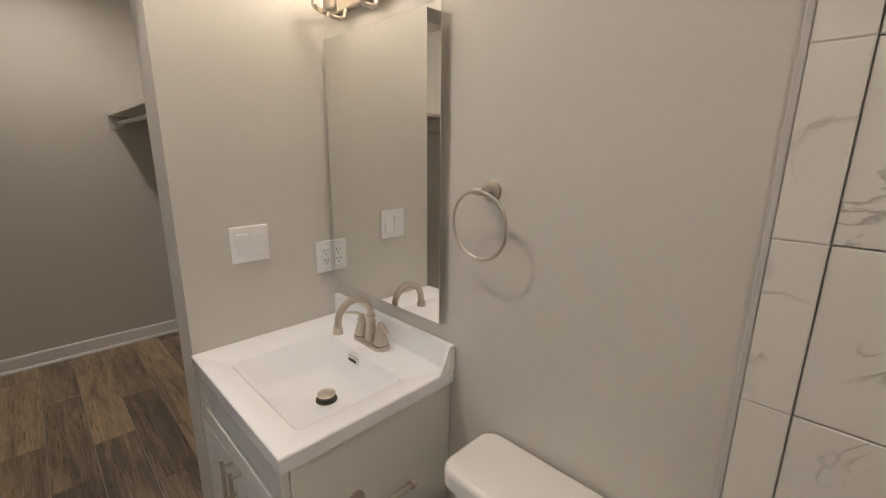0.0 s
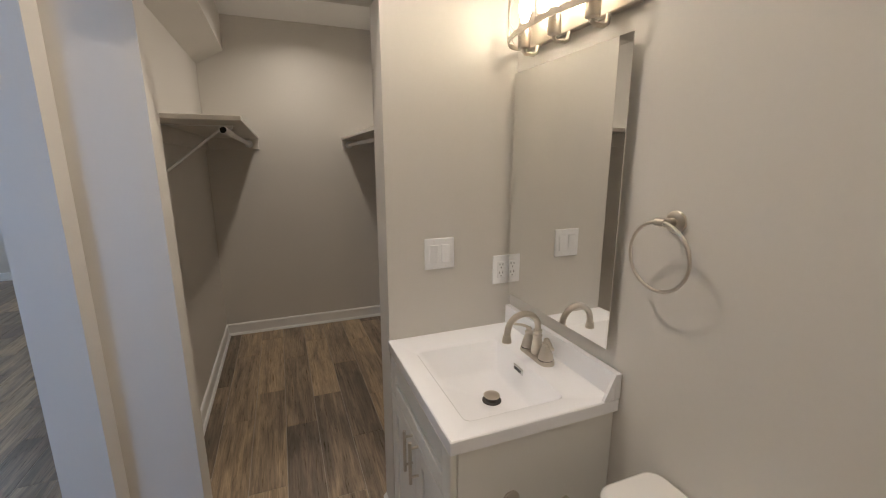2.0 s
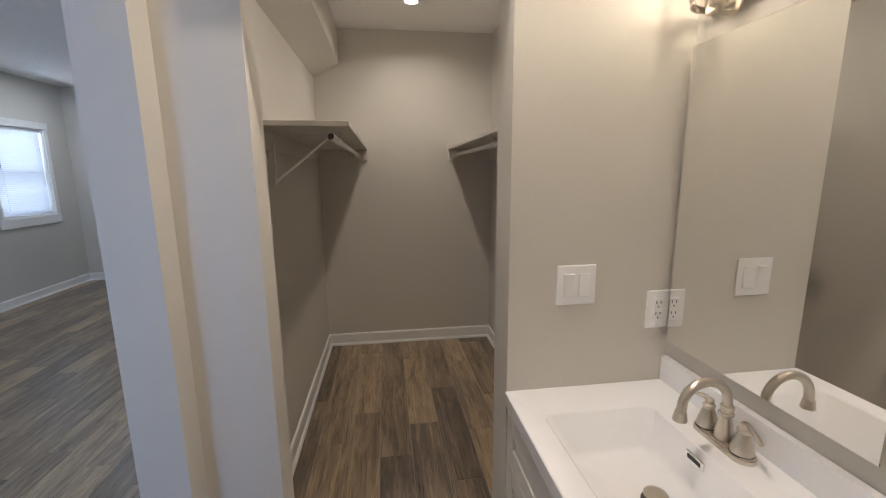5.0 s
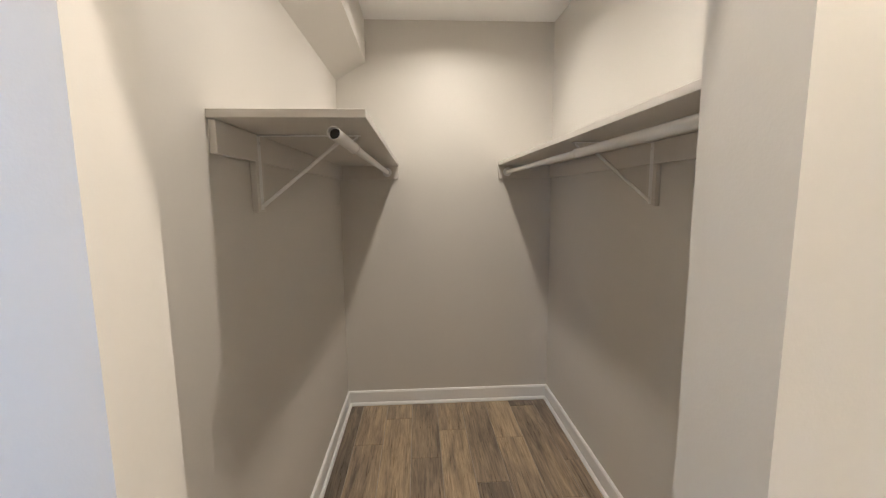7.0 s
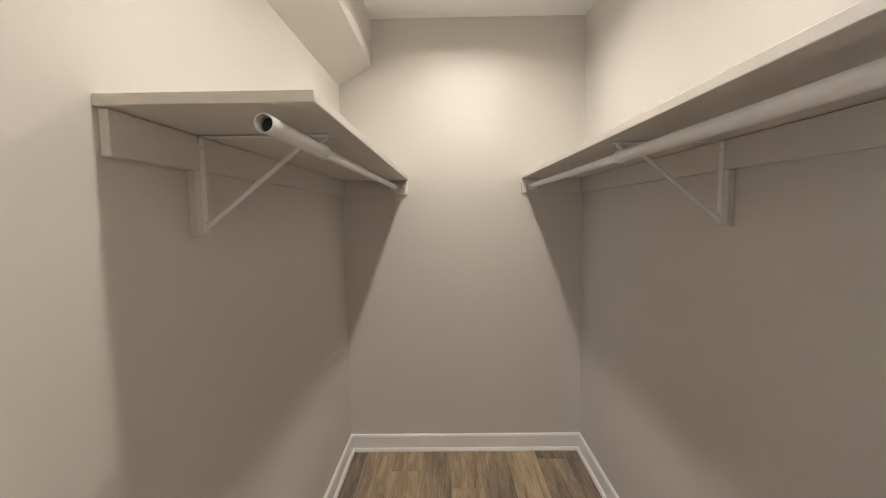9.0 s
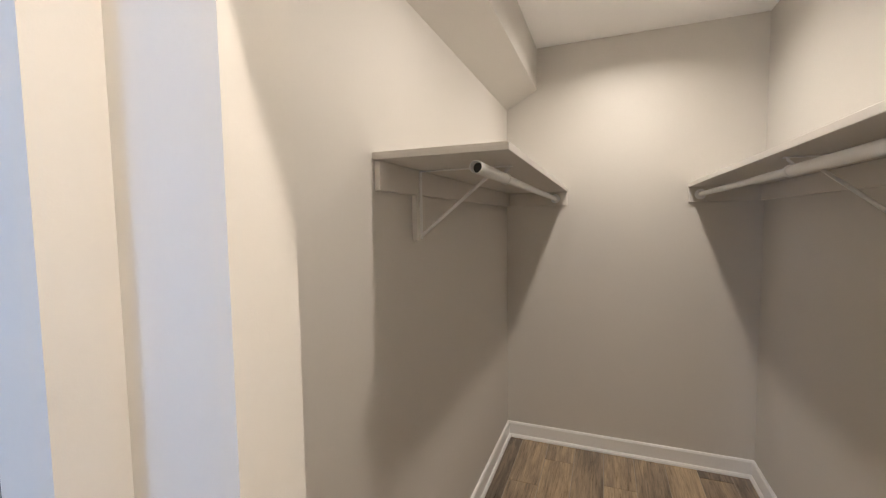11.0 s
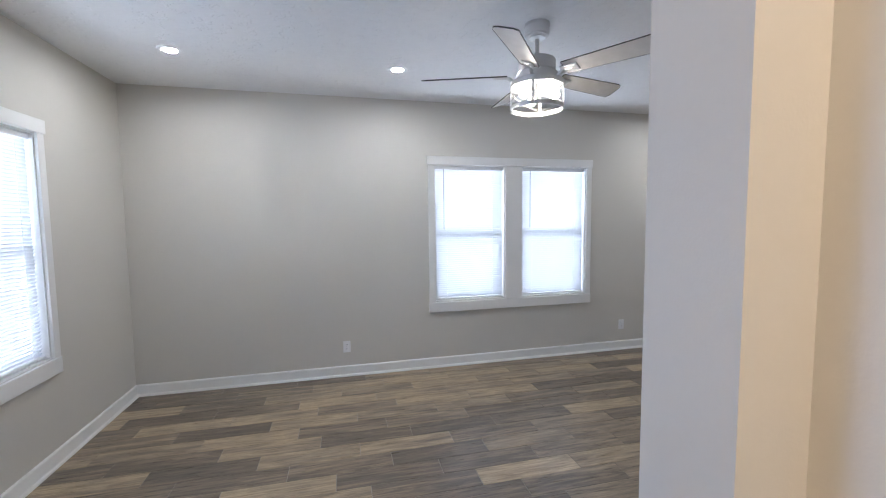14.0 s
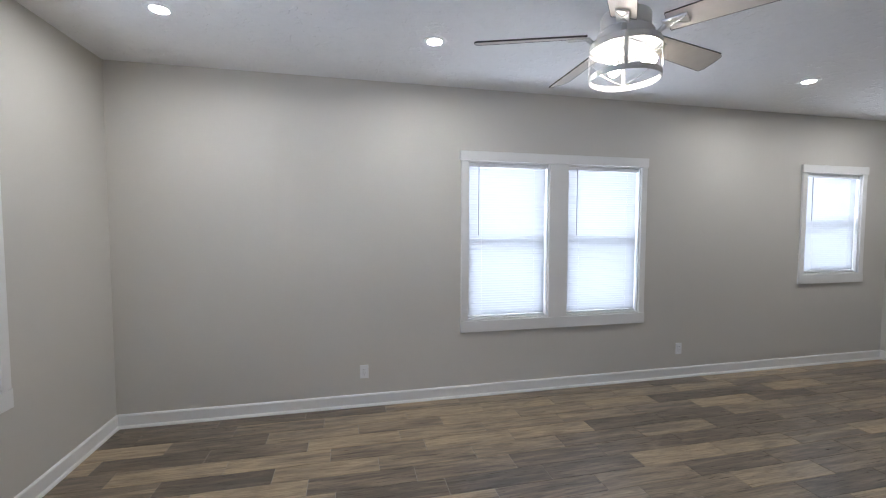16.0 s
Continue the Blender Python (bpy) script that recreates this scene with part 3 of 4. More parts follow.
# ---- closet shelves ----
def shelf_bracket(parent, x, y_wall, s, z, depth):
    """White steel bracket: wall leg, top arm, diagonal strut and rod hook. s points into the room."""
    b = part("bracket", box(x - 0.010, x + 0.010, *sorted((y_wall + s * 0.019, y_wall + s * 0.022)), z - 0.265, z - 0.0255), WHITE_METAL, parent)
    part("arm", box(x - 0.010, x + 0.010, *sorted((y_wall + s * 0.022, y_wall + s * depth)), z - 0.0285, z - 0.0250), WHITE_METAL, b)
    part("strut", tube([(x, y_wall + s * 0.024, z - 0.252), (x, y_wall + s * (depth - 0.073), z - 0.050)], 0.0062, 8), WHITE_METAL, b)
    hook = [(x, y_wall + s * (depth - 0.012), z - 0.024), (x, y_wall + s * (depth - 0.012), z - 0.036), (x, y_wall + s * (depth - 0.020), z - 0.042), (x, y_wall + s * (depth - 0.026), z - 0.050)]
    part("rod_hook", tube(hook, 0.005, 8), WHITE_METAL, b)
    for dz in (0.05, 0.24):
        part("screw", lathe([(0.004, y_wall + s * 0.0218), (0.004, y_wall + s * 0.0245)], 8, axis="y", at=(x, 0, z - dz)), STEEL, b)
    return b


def closet_shelf(x_near, y_wall, s, depth, x_bracket, rod_y, rod_near, collar, label):
    """A painted shelf on battens with a hanging rod under it."""
    e = thing("closet_shelf", pose(0, 0, 0), label, "shelf", "closet shelves")
    z = 1.755
    y0, y1 = sorted((y_wall + s * 0.001, y_wall + s * depth))
    part("board", box(X_CL_BACK + 0.001, x_near, y0, y1, z - 0.022, z, 0.0015), SHELF, e)
    a, b = sorted((y_wall, y_wall + s * 0.019))
    part("wall_batten", box(X_CL_BACK + 0.001, x_near - 0.012 if rod_near is not None else x_near, a, b, z - 0.110, z - 0.0235, 0.0015), SHELF, e)
    a, b = sorted((y_wall + s * 0.0195, y_wall + s * (depth - 0.002)))
    part("end_batten", box(X_CL_BACK, X_CL_BACK + 0.019, a, b, z - 0.110, z - 0.0235, 0.0015), SHELF, e)
    a, b = sorted((y_wall, y_wall + s * 0.019))
    part("bracket_block", box(x_bracket - 0.035, x_bracket + 0.032, a, b, z - 0.272, z - 0.111, 0.001), SHELF, e)
    shelf_bracket(e, x_bracket, y_wall, s, z, abs(rod_y - y_wall) + 0.022)
    zr = z - 0.066
    near = rod_near if rod_near is not None else x_near
    rod = part("hanging_rod", outer_rod(rod_y, zr, near, collar), WHITE_METAL, e)
    smooth(rod)
    inner = smooth(part("inner_rod", tube([(X_CL_BACK + 0.022, rod_y, zr), (collar - 0.001, rod_y, zr)], 0.0138, 20), WHITE_METAL, rod))
    smooth(part("collar", lathe([(0.0170, collar - 0.012), (0.0195, collar - 0.010), (0.0195, collar + 0.004), (0.0170, collar + 0.006)], 20, axis="x", at=(0, rod_y, zr)), WHITE_METAL, rod))
    smooth(part("end_socket", lathe([(0.030, X_CL_BACK + 0.019), (0.030, X_CL_BACK + 0.024), (0.021, X_CL_BACK + 0.028), (0.020, X_CL_BACK + 0.036), (0.0, X_CL_BACK + 0.036)], 20, axis="x", at=(0, rod_y, zr)), PLASTIC, rod))
    if rod_near is not None:
        # near-black plug inside the tube, its colour standing for the hollow's shade
        part("rod_end", lathe([(0.0138, near - 0.03), (0.0138, near - 0.025)], 20, axis="x", at=(0, rod_y, zr)), DARK, rod, "dark plug painted as the shade inside the open tube end")
    return e


def outer_rod(y, z, near, collar):
    """The wide half of the telescoping rod, open at its near end."""
    bm = bmesh.new()
    prof = [(0.0168, collar), (0.0168, near), (0.0150, near), (0.0150, near - 0.05)]
    rows = [[bm.verts.new((h, y + r * math.cos(2 * math.pi * i / 24), z + r * math.sin(2 * math.pi * i / 24))) for i in range(24)] for r, h in prof]
    for lo, hi in zip(rows, rows[1:]):
        for i in range(24):
            bm.faces.new((lo[i], lo[(i + 1) % 24], hi[(i + 1) % 24], hi[i]))
    return bm


closet_shelf(-2.112, Y_PART, 1, 0.402, -2.408, -0.240, -2.073, -2.405, "short painted closet shelf with a white hanging rod")
closet_shelf(X_SW_BACK - 0.002, Y_CL_N, -1, 0.378, -2.598, 0.585, None, -2.600, "long painted closet shelf with a white hanging rod")


# ---- vanity ----
VX0, VX1, VY0, VY1 = X_SW + 0.003, -0.768, 0.331, Y_MIRROR - 0.003
ZT = 0.907
vanity = thing("vanity_cabinet", pose(0, 0, 0), "off-white shaker vanity cabinet with two doors", "cabinet")
for x0 in (VX0, VX1 - 0.018):
    part("side_panel", box(x0, x0 + 0.018, VY0, VY1, 0.09, ZT - 0.0375, 0.001), CABINET, vanity)
part("body", box(VX0 + 0.0182, VX1 - 0.0182, VY0 + 0.0185, VY1, 0.09, ZT - 0.1401, 0.001), CABINET, vanity)
part("face_frame", box(VX0 + 0.0182, VX1 - 0.0182, VY0, VY0 + 0.018, 0.09, ZT - 0.0375), CABINET, vanity)
part("toe_kick", box(VX0 + 0.002, VX1 - 0.002, VY0 + 0.06, VY1, 0.0, 0.09), CABINET, vanity)


def shaker(name, x0, x1, z0, z1, y):
    """A framed panel: stiles, rails and a recessed field, as one welded mesh."""
    bm = bmesh.new()
    f = 0.055
    for a, b, lo, hi in ((x0, x0 + f, z0, z1), (x1 - f, x1, z0, z1), (x0 + f, x1 - f, z0, z0 + f), (x0 + f, x1 - f, z1 - f, z1)):
        box(a, b, y - 0.020, y - 0.0005, lo, hi, 0.002, bm=bm)
    box(x0 + f - 0.002, x1 - f + 0.002, y - 0.010, y - 0.002, z0 + f - 0.002, z1 - f + 0.002, bm=bm)
    return part(name, bm, CABINET, vanity)


mid = (VX0 + VX1) / 2
shaker("drawer_front", VX0 + 0.004, VX1 - 0.004, ZT - 0.205, ZT - 0.052, VY0)
for x0, x1, hx in ((VX0 + 0.004, mid - 0.0015, mid - 0.030), (mid + 0.0015, VX1 - 0.004, mid + 0.030)):
    d = shaker("door", x0, x1, 0.105, ZT - 0.210, VY0)
    pull = part("handle", tube([(hx, VY0 - 0.046, 0.568), (hx, VY0 - 0.046, 0.714)], 0.0055, 12), NICKEL, d, "brushed nickel bar handle")
    for z in (0.590, 0.692):
        part("post", tube([(hx, VY0 - 0.046, z), (hx, VY0 - 0.019, z)], 0.0042, 10), NICKEL, pull)

# the top: a slab with a sloped rectangular basin and a low backsplash
CX0, CX1, CY0, CY1 = X_SW + 0.002, -0.751, 0.304, Y_MIRROR - 0.002
top = thing("washbasin", pose(0, 0, 0), "glossy white cultured marble vanity top with rectangular basin", "sink")
bm = bmesh.new()


def ring_rect(x0, x1, y0, y1, z, r, n=5):
    out = []
    for cx, cy, a0 in ((x1 - r, y1 - r, 0), (x0 + r, y1 - r, 90), (x0 + r, y0 + r, 180), (x1 - r, y0 + r, 270)):
        for i in range(n):
            a = radians(a0 + 90 * i / (n - 1))
            out.append(bm.verts.new((cx + r * math.cos(a), cy + r * math.sin(a), z)))
    return out


def join(a, b):
    for i in range(len(a)):
        j = (i + 1) % len(a)
        bm.faces.new((a[i], a[j], b[j], b[i]))


BX0, BX1, BY0, BY1 = -1.225, -0.815, 0.372, 0.678
loops = [ring_rect(CX0, CX1, CY0, CY1, ZT - 0.037, 0.004), ring_rect(CX0, CX1, CY0, CY1, ZT - 0.003, 0.004),
         ring_rect(CX0 + 0.003, CX1 - 0.003, CY0 + 0.003, CY1 - 0.003, ZT, 0.004),
         ring_rect(BX0 - 0.006, BX1 + 0.006, BY0 - 0.006, BY1 + 0.006, ZT, 0.022),
         ring_rect(BX0, BX1, BY0, BY1, ZT - 0.004, 0.020),
         ring_rect(BX0 + 0.040, BX1 - 0.030, BY0 + 0.045, BY1 - 0.022, ZT - 0.088, 0.030),
         ring_rect(BX0 + 0.055, BX1 - 0.045, BY0 + 0.060, BY1 - 0.034, ZT - 0.099, 0.030)]
for a, b in zip(loops, loops[1:]):
    join(a, b)
hub = bm.verts.new((-1.018, 0.556, ZT - 0.106))
for i in range(len(loops[-1])):
    bm.faces.new((loops[-1][i], loops[-1][(i + 1) % len(loops[-1])], hub))
under = ring_rect(BX0 - 0.012, BX1 + 0.012, BY0 - 0.012, BY1 + 0.012, ZT - 0.037, 0.022)
low = ring_rect(BX0 + 0.02, BX1 - 0.02, BY0 + 0.03, BY1 - 0.01, ZT - 0.125, 0.03)
join(loops[0], under)
join(under, low)
bm.faces.new(low)
smooth(part("basin_slab", bm, COUNTER, top), 35)
splash = prism([(CX0, ZT + 0.0005), (CX1, ZT + 0.0005), (CX1, ZT + 0.075), (CX0, ZT + 0.075)], "y", CY1 - 0.019, CY1)
part("backsplash", splash, COUNTER, top)
part("splash_return", prism([(CY1 - 0.055, ZT + 0.0003), (CY1 - 0.0195, ZT + 0.0003), (CY1 - 0.0195, ZT + 0.075)], "x", CX1 - 0.010, CX1 - 0.0002), COUNTER, top)
drain = smooth(part("drain_stopper", lathe([(0.030, ZT - 0.1035), (0.030, ZT - 0.100), (0.021, ZT - 0.0985), (0.021, ZT - 0.087), (0.026, ZT - 0.0865), (0.026, ZT - 0.083), (0.016, ZT - 0.079), (0.0, ZT - 0.078)], 24, at=(-1.018, 0.556, 0)), NICKEL, top, "brushed nickel pop-up drain"), 30)
# dark sleeve over the nickel: shade of the stopper's gap put into colour
part("drain_throat", lathe([(0.0304, ZT - 0.1034), (0.0304, ZT - 0.0996), (0.0214, ZT - 0.0980), (0.0214, ZT - 0.0872)], 24, at=(-1.018, 0.556, 0)), EDGE_AND_GAP, drain, "dark sleeve painted as the shade in the gap under the stopper")
ov = part("overflow", box(-1.072, -1.017, 0.6640, 0.6700, ZT - 0.041, ZT - 0.019, 0.002), CHROME, top, "chrome overflow slot in the basin wall")
# near-black strip on the chrome, painted shade of an opening not cut
part("slot", box(-1.064, -1.025, 0.6630, 0.6645, ZT - 0.035, ZT - 0.025), DARK, ov)

# ---- faucet ----
faucet = thing("faucet", pose(-1.052, 0.742, ZT), "brushed nickel centerset faucet with two lever handles", "faucet")
bm = bmesh.new()
outline = [(0.055 * sx + 0.026 * math.cos(radians(a)), 0.026 * math.sin(radians(a))) for sx, a0 in ((1, -90), (-1, 90)) for a in range(a0, a0 + 181, 20)]
prism(outline, "z", 0, 0.010, bm)
prism([(x * 0.955, y * 0.90) for x, y in outline], "z", 0.010, 0.014, bm)
part("base_plate", bm, NICKEL, faucet)
arc = [(0, 0, 0.080), (0, 0, 0.095)] + [(0, -0.058 + 0.058 * math.cos(radians(a)), 0.104 + 0.056 * math.sin(radians(a))) for a in range(0, 181, 15)] + [(0, -0.117, 0.092), (0, -0.118, 0.086)]
spout = smooth(part("spout", tube(arc, 0.0105, 16), NICKEL, faucet))
smooth(part("spout_base", lathe([(0.020, 0.014), (0.0195, 0.03), (0.014, 0.07), (0.016, 0.073), (0.016, 0.079), (0.013, 0.082), (0.013, 0.088), (0.015, 0.090), (0.015, 0.096), (0.0105, 0.099)], 20), NICKEL, faucet), 30)
smooth(part("aerator", lathe([(0.0125, 0.094), (0.0128, 0.090), (0.0155, 0.075), (0.0155, 0.071), (0.011, 0.070)], 20, at=(0, -0.1178, 0)), NICKEL, spout), 30)
for s in (-1, 1):
    h = smooth(part("handle", lathe([(0.024, 0.014), (0.0245, 0.020), (0.022, 0.032), (0.015, 0.055), (0.012, 0.062), (0.0145, 0.065), (0.0145, 0.070), (0.010, 0.074), (0.010, 0.082), (0.006, 0.086), (0.0, 0.087)], 20, at=(s * 0.051, 0, 0)), NICKEL, faucet), 30)
    part("seal", lathe([(0.0248, 0.0125), (0.0248, 0.0155)], 20, at=(s * 0.051, 0, 0)), DARK, h)
    lever = [(s * 0.051, 0.002, 0.078), (s * 0.062, -0.004, 0.085), (s * 0.085, -0.012, 0.083), (s * 0.112, -0.020, 0.076)]
    smooth(part("lever", tube(lever, lambda u: 0.0065 - 0.001 * u, 10, flat=0.8), NICKEL, h))

# ---- mirror ----
mirror = thing("wall_mirror", pose(0, 0, 0), "frameless rectangular mirror over the vanity", "mirror")
part("glass", box(-1.340, -0.793, Y_MIRROR - 0.024, Y_MIRROR - 0.020, 1.038, 1.858, 0.001), MIRROR, mirror)
part("backing", box(-1.300, -0.833, Y_MIRROR - 0.0198, Y_MIRROR - 0.0002, 1.078, 1.818), TRIM, mirror, "thin pale backing board")

# ---- vanity light ----
LX, LZ = -1.050, 1.977
light = thing("vanity_light", pose(LX, Y_MIRROR, LZ), "three-bulb vanity light with a bowed brushed nickel cage", "wall light")
part("backplate", box(-0.262, 0.262, -0.022, 0, -0.056, 0.056, 0.004), NICKEL, light)


def bow(z, n=28, w=0.275, d=0.122):
    return [(w * -math.cos(math.pi * i / n), -0.012 - d * math.sin(math.pi * i / n) ** 0.8, z) for i in range(n + 1)]


ZLO, ZHI = -0.038, 0.125
for nm, z in (("lower_band", ZLO), ("upper_band", ZHI)):
    smooth(part(nm, band(bow(z), 0.016, 0.004), NICKEL, light), 50)
for u in (0, 5, 14, 23, 28):
    p, q = bow(ZLO)[u], bow(ZHI)[u]
    part("cage_post", tube([p, q], 0.004, 8), NICKEL, light)
for a, b in ((1, 10), (10, 18), (18, 27)):
    for z0, z1 in ((ZLO, ZHI), (ZHI, ZLO)):
        pts = []
        for i in range(9):
            f = i / 8
            u = a + (b - a) * f
            lo = int(u)
            p, q = Vector(bow(0)[lo]), Vector(bow(0)[min(28, lo + 1)])
            c = p.lerp(q, u - lo)
            pts.append((c.x, c.y, z0 + (z1 - z0) * f))
        part("cage_wire", tube(pts, 0.0014, 6), NICKEL, light)
for x in (-0.160, 0.0, 0.160):
    sock = smooth(part("socket", lathe([(0.010, -0.050), (0.019, -0.046), (0.020, -0.040), (0.020, 0.022), (0.017, 0.024)], 20, at=(x, -0.070, -0.022)), NICKEL, light), 30)
    elbow = [(x, -0.070, -0.068), (x, -0.070, -0.078), (x, -0.064, -0.084), (x, -0.034, -0.084), (x, -0.022, -0.078), (x, -0.018, -0.055)]
    smooth(part("arm", tube(elbow, 0.0065, 10), NICKEL, sock))
    smooth(part("bulb", lathe([(0.009, 0.024), (0.011, 0.036), (0.018, 0.058), (0.020, 0.076), (0.017, 0.094), (0.009, 0.104), (0.0, 0.106)], 20, at=(x, -0.070, -0.022)), BULB, light, "glowing warm white bulb"))

# ---- towel ring ----
ring = thing("towel_ring", pose(-0.640, Y_MIRROR, 1.418), "brushed nickel towel ring on the wall", "towel ring")
smooth(part("flange", lathe([(0.026, 0), (0.026, -0.006), (0.022, -0.009), (0.012, -0.011)], 28, axis="y"), NICKEL, ring), 30)
smooth(part("post", tube([(0, -0.008, 0), (0, -0.052, 0.001)], 0.0095, 16), NICKEL, ring))
smooth(part("loop", tube([(0.0805 * math.sin(2 * math.pi * i / 48), -0.048 - 0.004 * math.cos(2 * math.pi * i / 48), -0.078 + 0.0805 * math.cos(2 * math.pi * i / 48)) for i in range(48)], 0.0042, 10, closed=True), NICKEL, ring))
smooth(part("knuckle", tube([(-0.012, -0.050, 0.002), (0.012, -0.050, 0.002)], 0.0085, 12), NICKEL, ring))

# ---- paper holder on the cabinet's side ----
holder = thing("paper_holder", pose(VX1 - 0.002, 0.484, 0.677), "brushed nickel toilet paper holder on the cabinet side", "paper holder")
smooth(part("flange", lathe([(0.025, 0), (0.025, 0.006), (0.020, 0.009), (0.012, 0.010)], 24, axis="x"), NICKEL, holder), 30)
smooth(part("arm", tube([(0.008, 0, 0), (0.050, 0, 0), (0.058, 0.004, 0), (0.061, 0.014, 0), (0.061, 0.132, 0)], 0.0080, 12), NICKEL, holder))
smooth(part("end_cap", lathe([(0.011, 0.127), (0.012, 0.133), (0.012, 0.139), (0.0, 0.141)], 16, axis="y", at=(0.061, 0, 0)), NICKEL, holder), 30)

# ---- toilet ----
toilet = thing("toilet", pose(-0.395, 0, 0), "white porcelain two-piece toilet beside the vanity", "toilet")


def soft_box(x0, x1, y0, y1, z0, z1, r, top=0.012, taper=0.0):
    """A block with rounded upright corners and a soft top edge."""
    bm = bmesh.new()

    def loop(inset, z):
        out = []
        a0, a1, b0, b1, rr = x0 + inset, x1 - inset, y0 + inset, y1 - inset, max(0.004, r - inset)
        for cx, cy, s in ((a1 - rr, b1 - rr, 0), (a0 + rr, b1 - rr, 90), (a0 + rr, b0 + rr, 180), (a1 - rr, b0 + rr, 270)):
            for i in range(7):
                a = radians(s + 90 * i / 6)
                out.append(bm.verts.new((cx + rr * math.cos(a), cy + rr * math.sin(a), z)))
        return out

    rows = [loop(taper, z0), loop(0, z1 - top)] + [loop(top * (1 - math.cos(radians(a))), z1 - top + top * math.sin(radians(a))) for a in (30, 60, 90)]
    for lo, hi in zip(rows, rows[1:]):
        for i in range(len(lo)):
            j = (i + 1) % len(lo)
            bm.faces.new((lo[i], lo[j], hi[j], hi[i]))
    bm.faces.new(rows[0])
    bm.faces.new(rows[-1])
    return bm


smooth(part("tank", soft_box(-0.205, 0.205, 0.632, 0.800, 0.405, 0.752, 0.035, 0.004, 0.018), PORCELAIN, toilet), 50)
smooth(part("tank_lid", soft_box(-0.222, 0.222, 0.612, 0.806, 0.7525, 0.798, 0.045, 0.014), PORCELAIN, toilet), 50)
lever = smooth(part("flush_lever", lathe([(0.012, 0.632), (0.013, 0.622), (0.010, 0.616), (0.0, 0.615)], 14, axis="y", at=(-0.16, 0, 0.700)), CHROME, toilet, "chrome flush lever"))
smooth(part("lever_arm", tube([(-0.16, 0.619, 0.700), (-0.13, 0.612, 0.697), (-0.09, 0.610, 0.690)], 0.006, 10), CHROME, lever))


def bowl_loop(bm, z, w, y0, y1):
    out = []
    for i in range(32):
        a = 2 * math.pi * i / 32
        out.append(bm.verts.new((w * math.cos(a), (y0 + y1) / 2 + (y1 - y0) / 2 * math.sin(a), z)))
    return out


bm = bmesh.new()
rows = [bowl_loop(bm, *q) for q in ((0.0, 0.125, 0.17, 0.70), (0.05, 0.115, 0.19, 0.69), (0.18, 0.110, 0.20, 0.66), (0.30, 0.155, 0.15, 0.65), (0.375, 0.182, 0.115, 0.66), (0.395, 0.180, 0.115, 0.66))]
for lo, hi in zip(rows, rows[1:]):
    for i in range(32):
        bm.faces.new((lo[i], lo[(i + 1) % 32], hi[(i + 1) % 32], hi[i]))
bm.faces.new(rows[0])
bm.faces.new(rows[-1])
smooth(part("bowl", bm, PORCELAIN, toilet), 60)
smooth(part("foot", soft_box(-0.13, 0.13, 0.60, 0.790, 0.30, 0.404, 0.04, 0.01), PORCELAIN, toilet), 50)
bm = bmesh.new()
rows = [bowl_loop(bm, *q) for q in ((0.396, 0.188, 0.108, 0.60), (0.425, 0.188, 0.108, 0.60), (0.437, 0.176, 0.12, 0.59))]
for lo, hi in zip(rows, rows[1:]):
    for i in range(32):
        bm.faces.new((lo[i], lo[(i + 1) % 32], hi[(i + 1) % 32], hi[i]))
bm.faces.new(rows[0])
bm.faces.new(rows[-1])
smooth(part("seat_lid", bm, PLASTIC, toilet), 60)

# ---- ceiling fan ----
FX, FY = -2.187, -2.690
fan = thing("ceiling_fan", pose(FX, FY, 0), "brushed silver five-blade ceiling fan with a caged light", "ceiling fan")
smooth(part("canopy", lathe([(0.076, Z_BED - 0.0005), (0.078, Z_BED - 0.014), (0.074, Z_BED - 0.016), (0.074, Z_BED - 0.066), (0.066, Z_BED - 0.070), (0.066, Z_BED - 0.076), (0.050, Z_BED - 0.080), (0.050, Z_BED - 0.086), (0.034, Z_BED - 0.090), (0.0, Z_BED - 0.092)], 36), STEEL, fan), 25)
smooth(part("downrod", tube([(0, 0, Z_BED - 0.085), (0, 0, 2.555)], 0.0135, 16), STEEL, fan))
smooth(part("yoke_cover", lathe([(0.016, 2.590), (0.030, 2.576), (0.033, 2.556)], 24), STEEL, fan), 30)
smooth(part("motor", lathe([(0.034, 2.560), (0.095, 2.555), (0.108, 2.548), (0.114, 2.538), (0.114, 2.478), (0.110, 2.474), (0.110, 2.470), (0.128, 2.462), (0.128, 2.432), (0.120, 2.424), (0.060, 2.420)], 40), STEEL, fan), 25)
smooth(part("light_plate", lathe([(0.060, 2.424), (0.160, 2.418), (0.162, 2.410), (0.140, 2.4085), (0.0, 2.4085)], 40), STEEL, fan), 25)


def circle(r, z, n=48):
    return [(r * math.cos(2 * math.pi * i / n), r * math.sin(2 * math.pi * i / n), z) for i in range(n)]


for nm, z in (("upper_ring", 2.398), ("lower_ring", 2.258)):
    smooth(part(nm, band(circle(0.160, z), 0.026, 0.004, closed=True), STEEL, fan), 50)
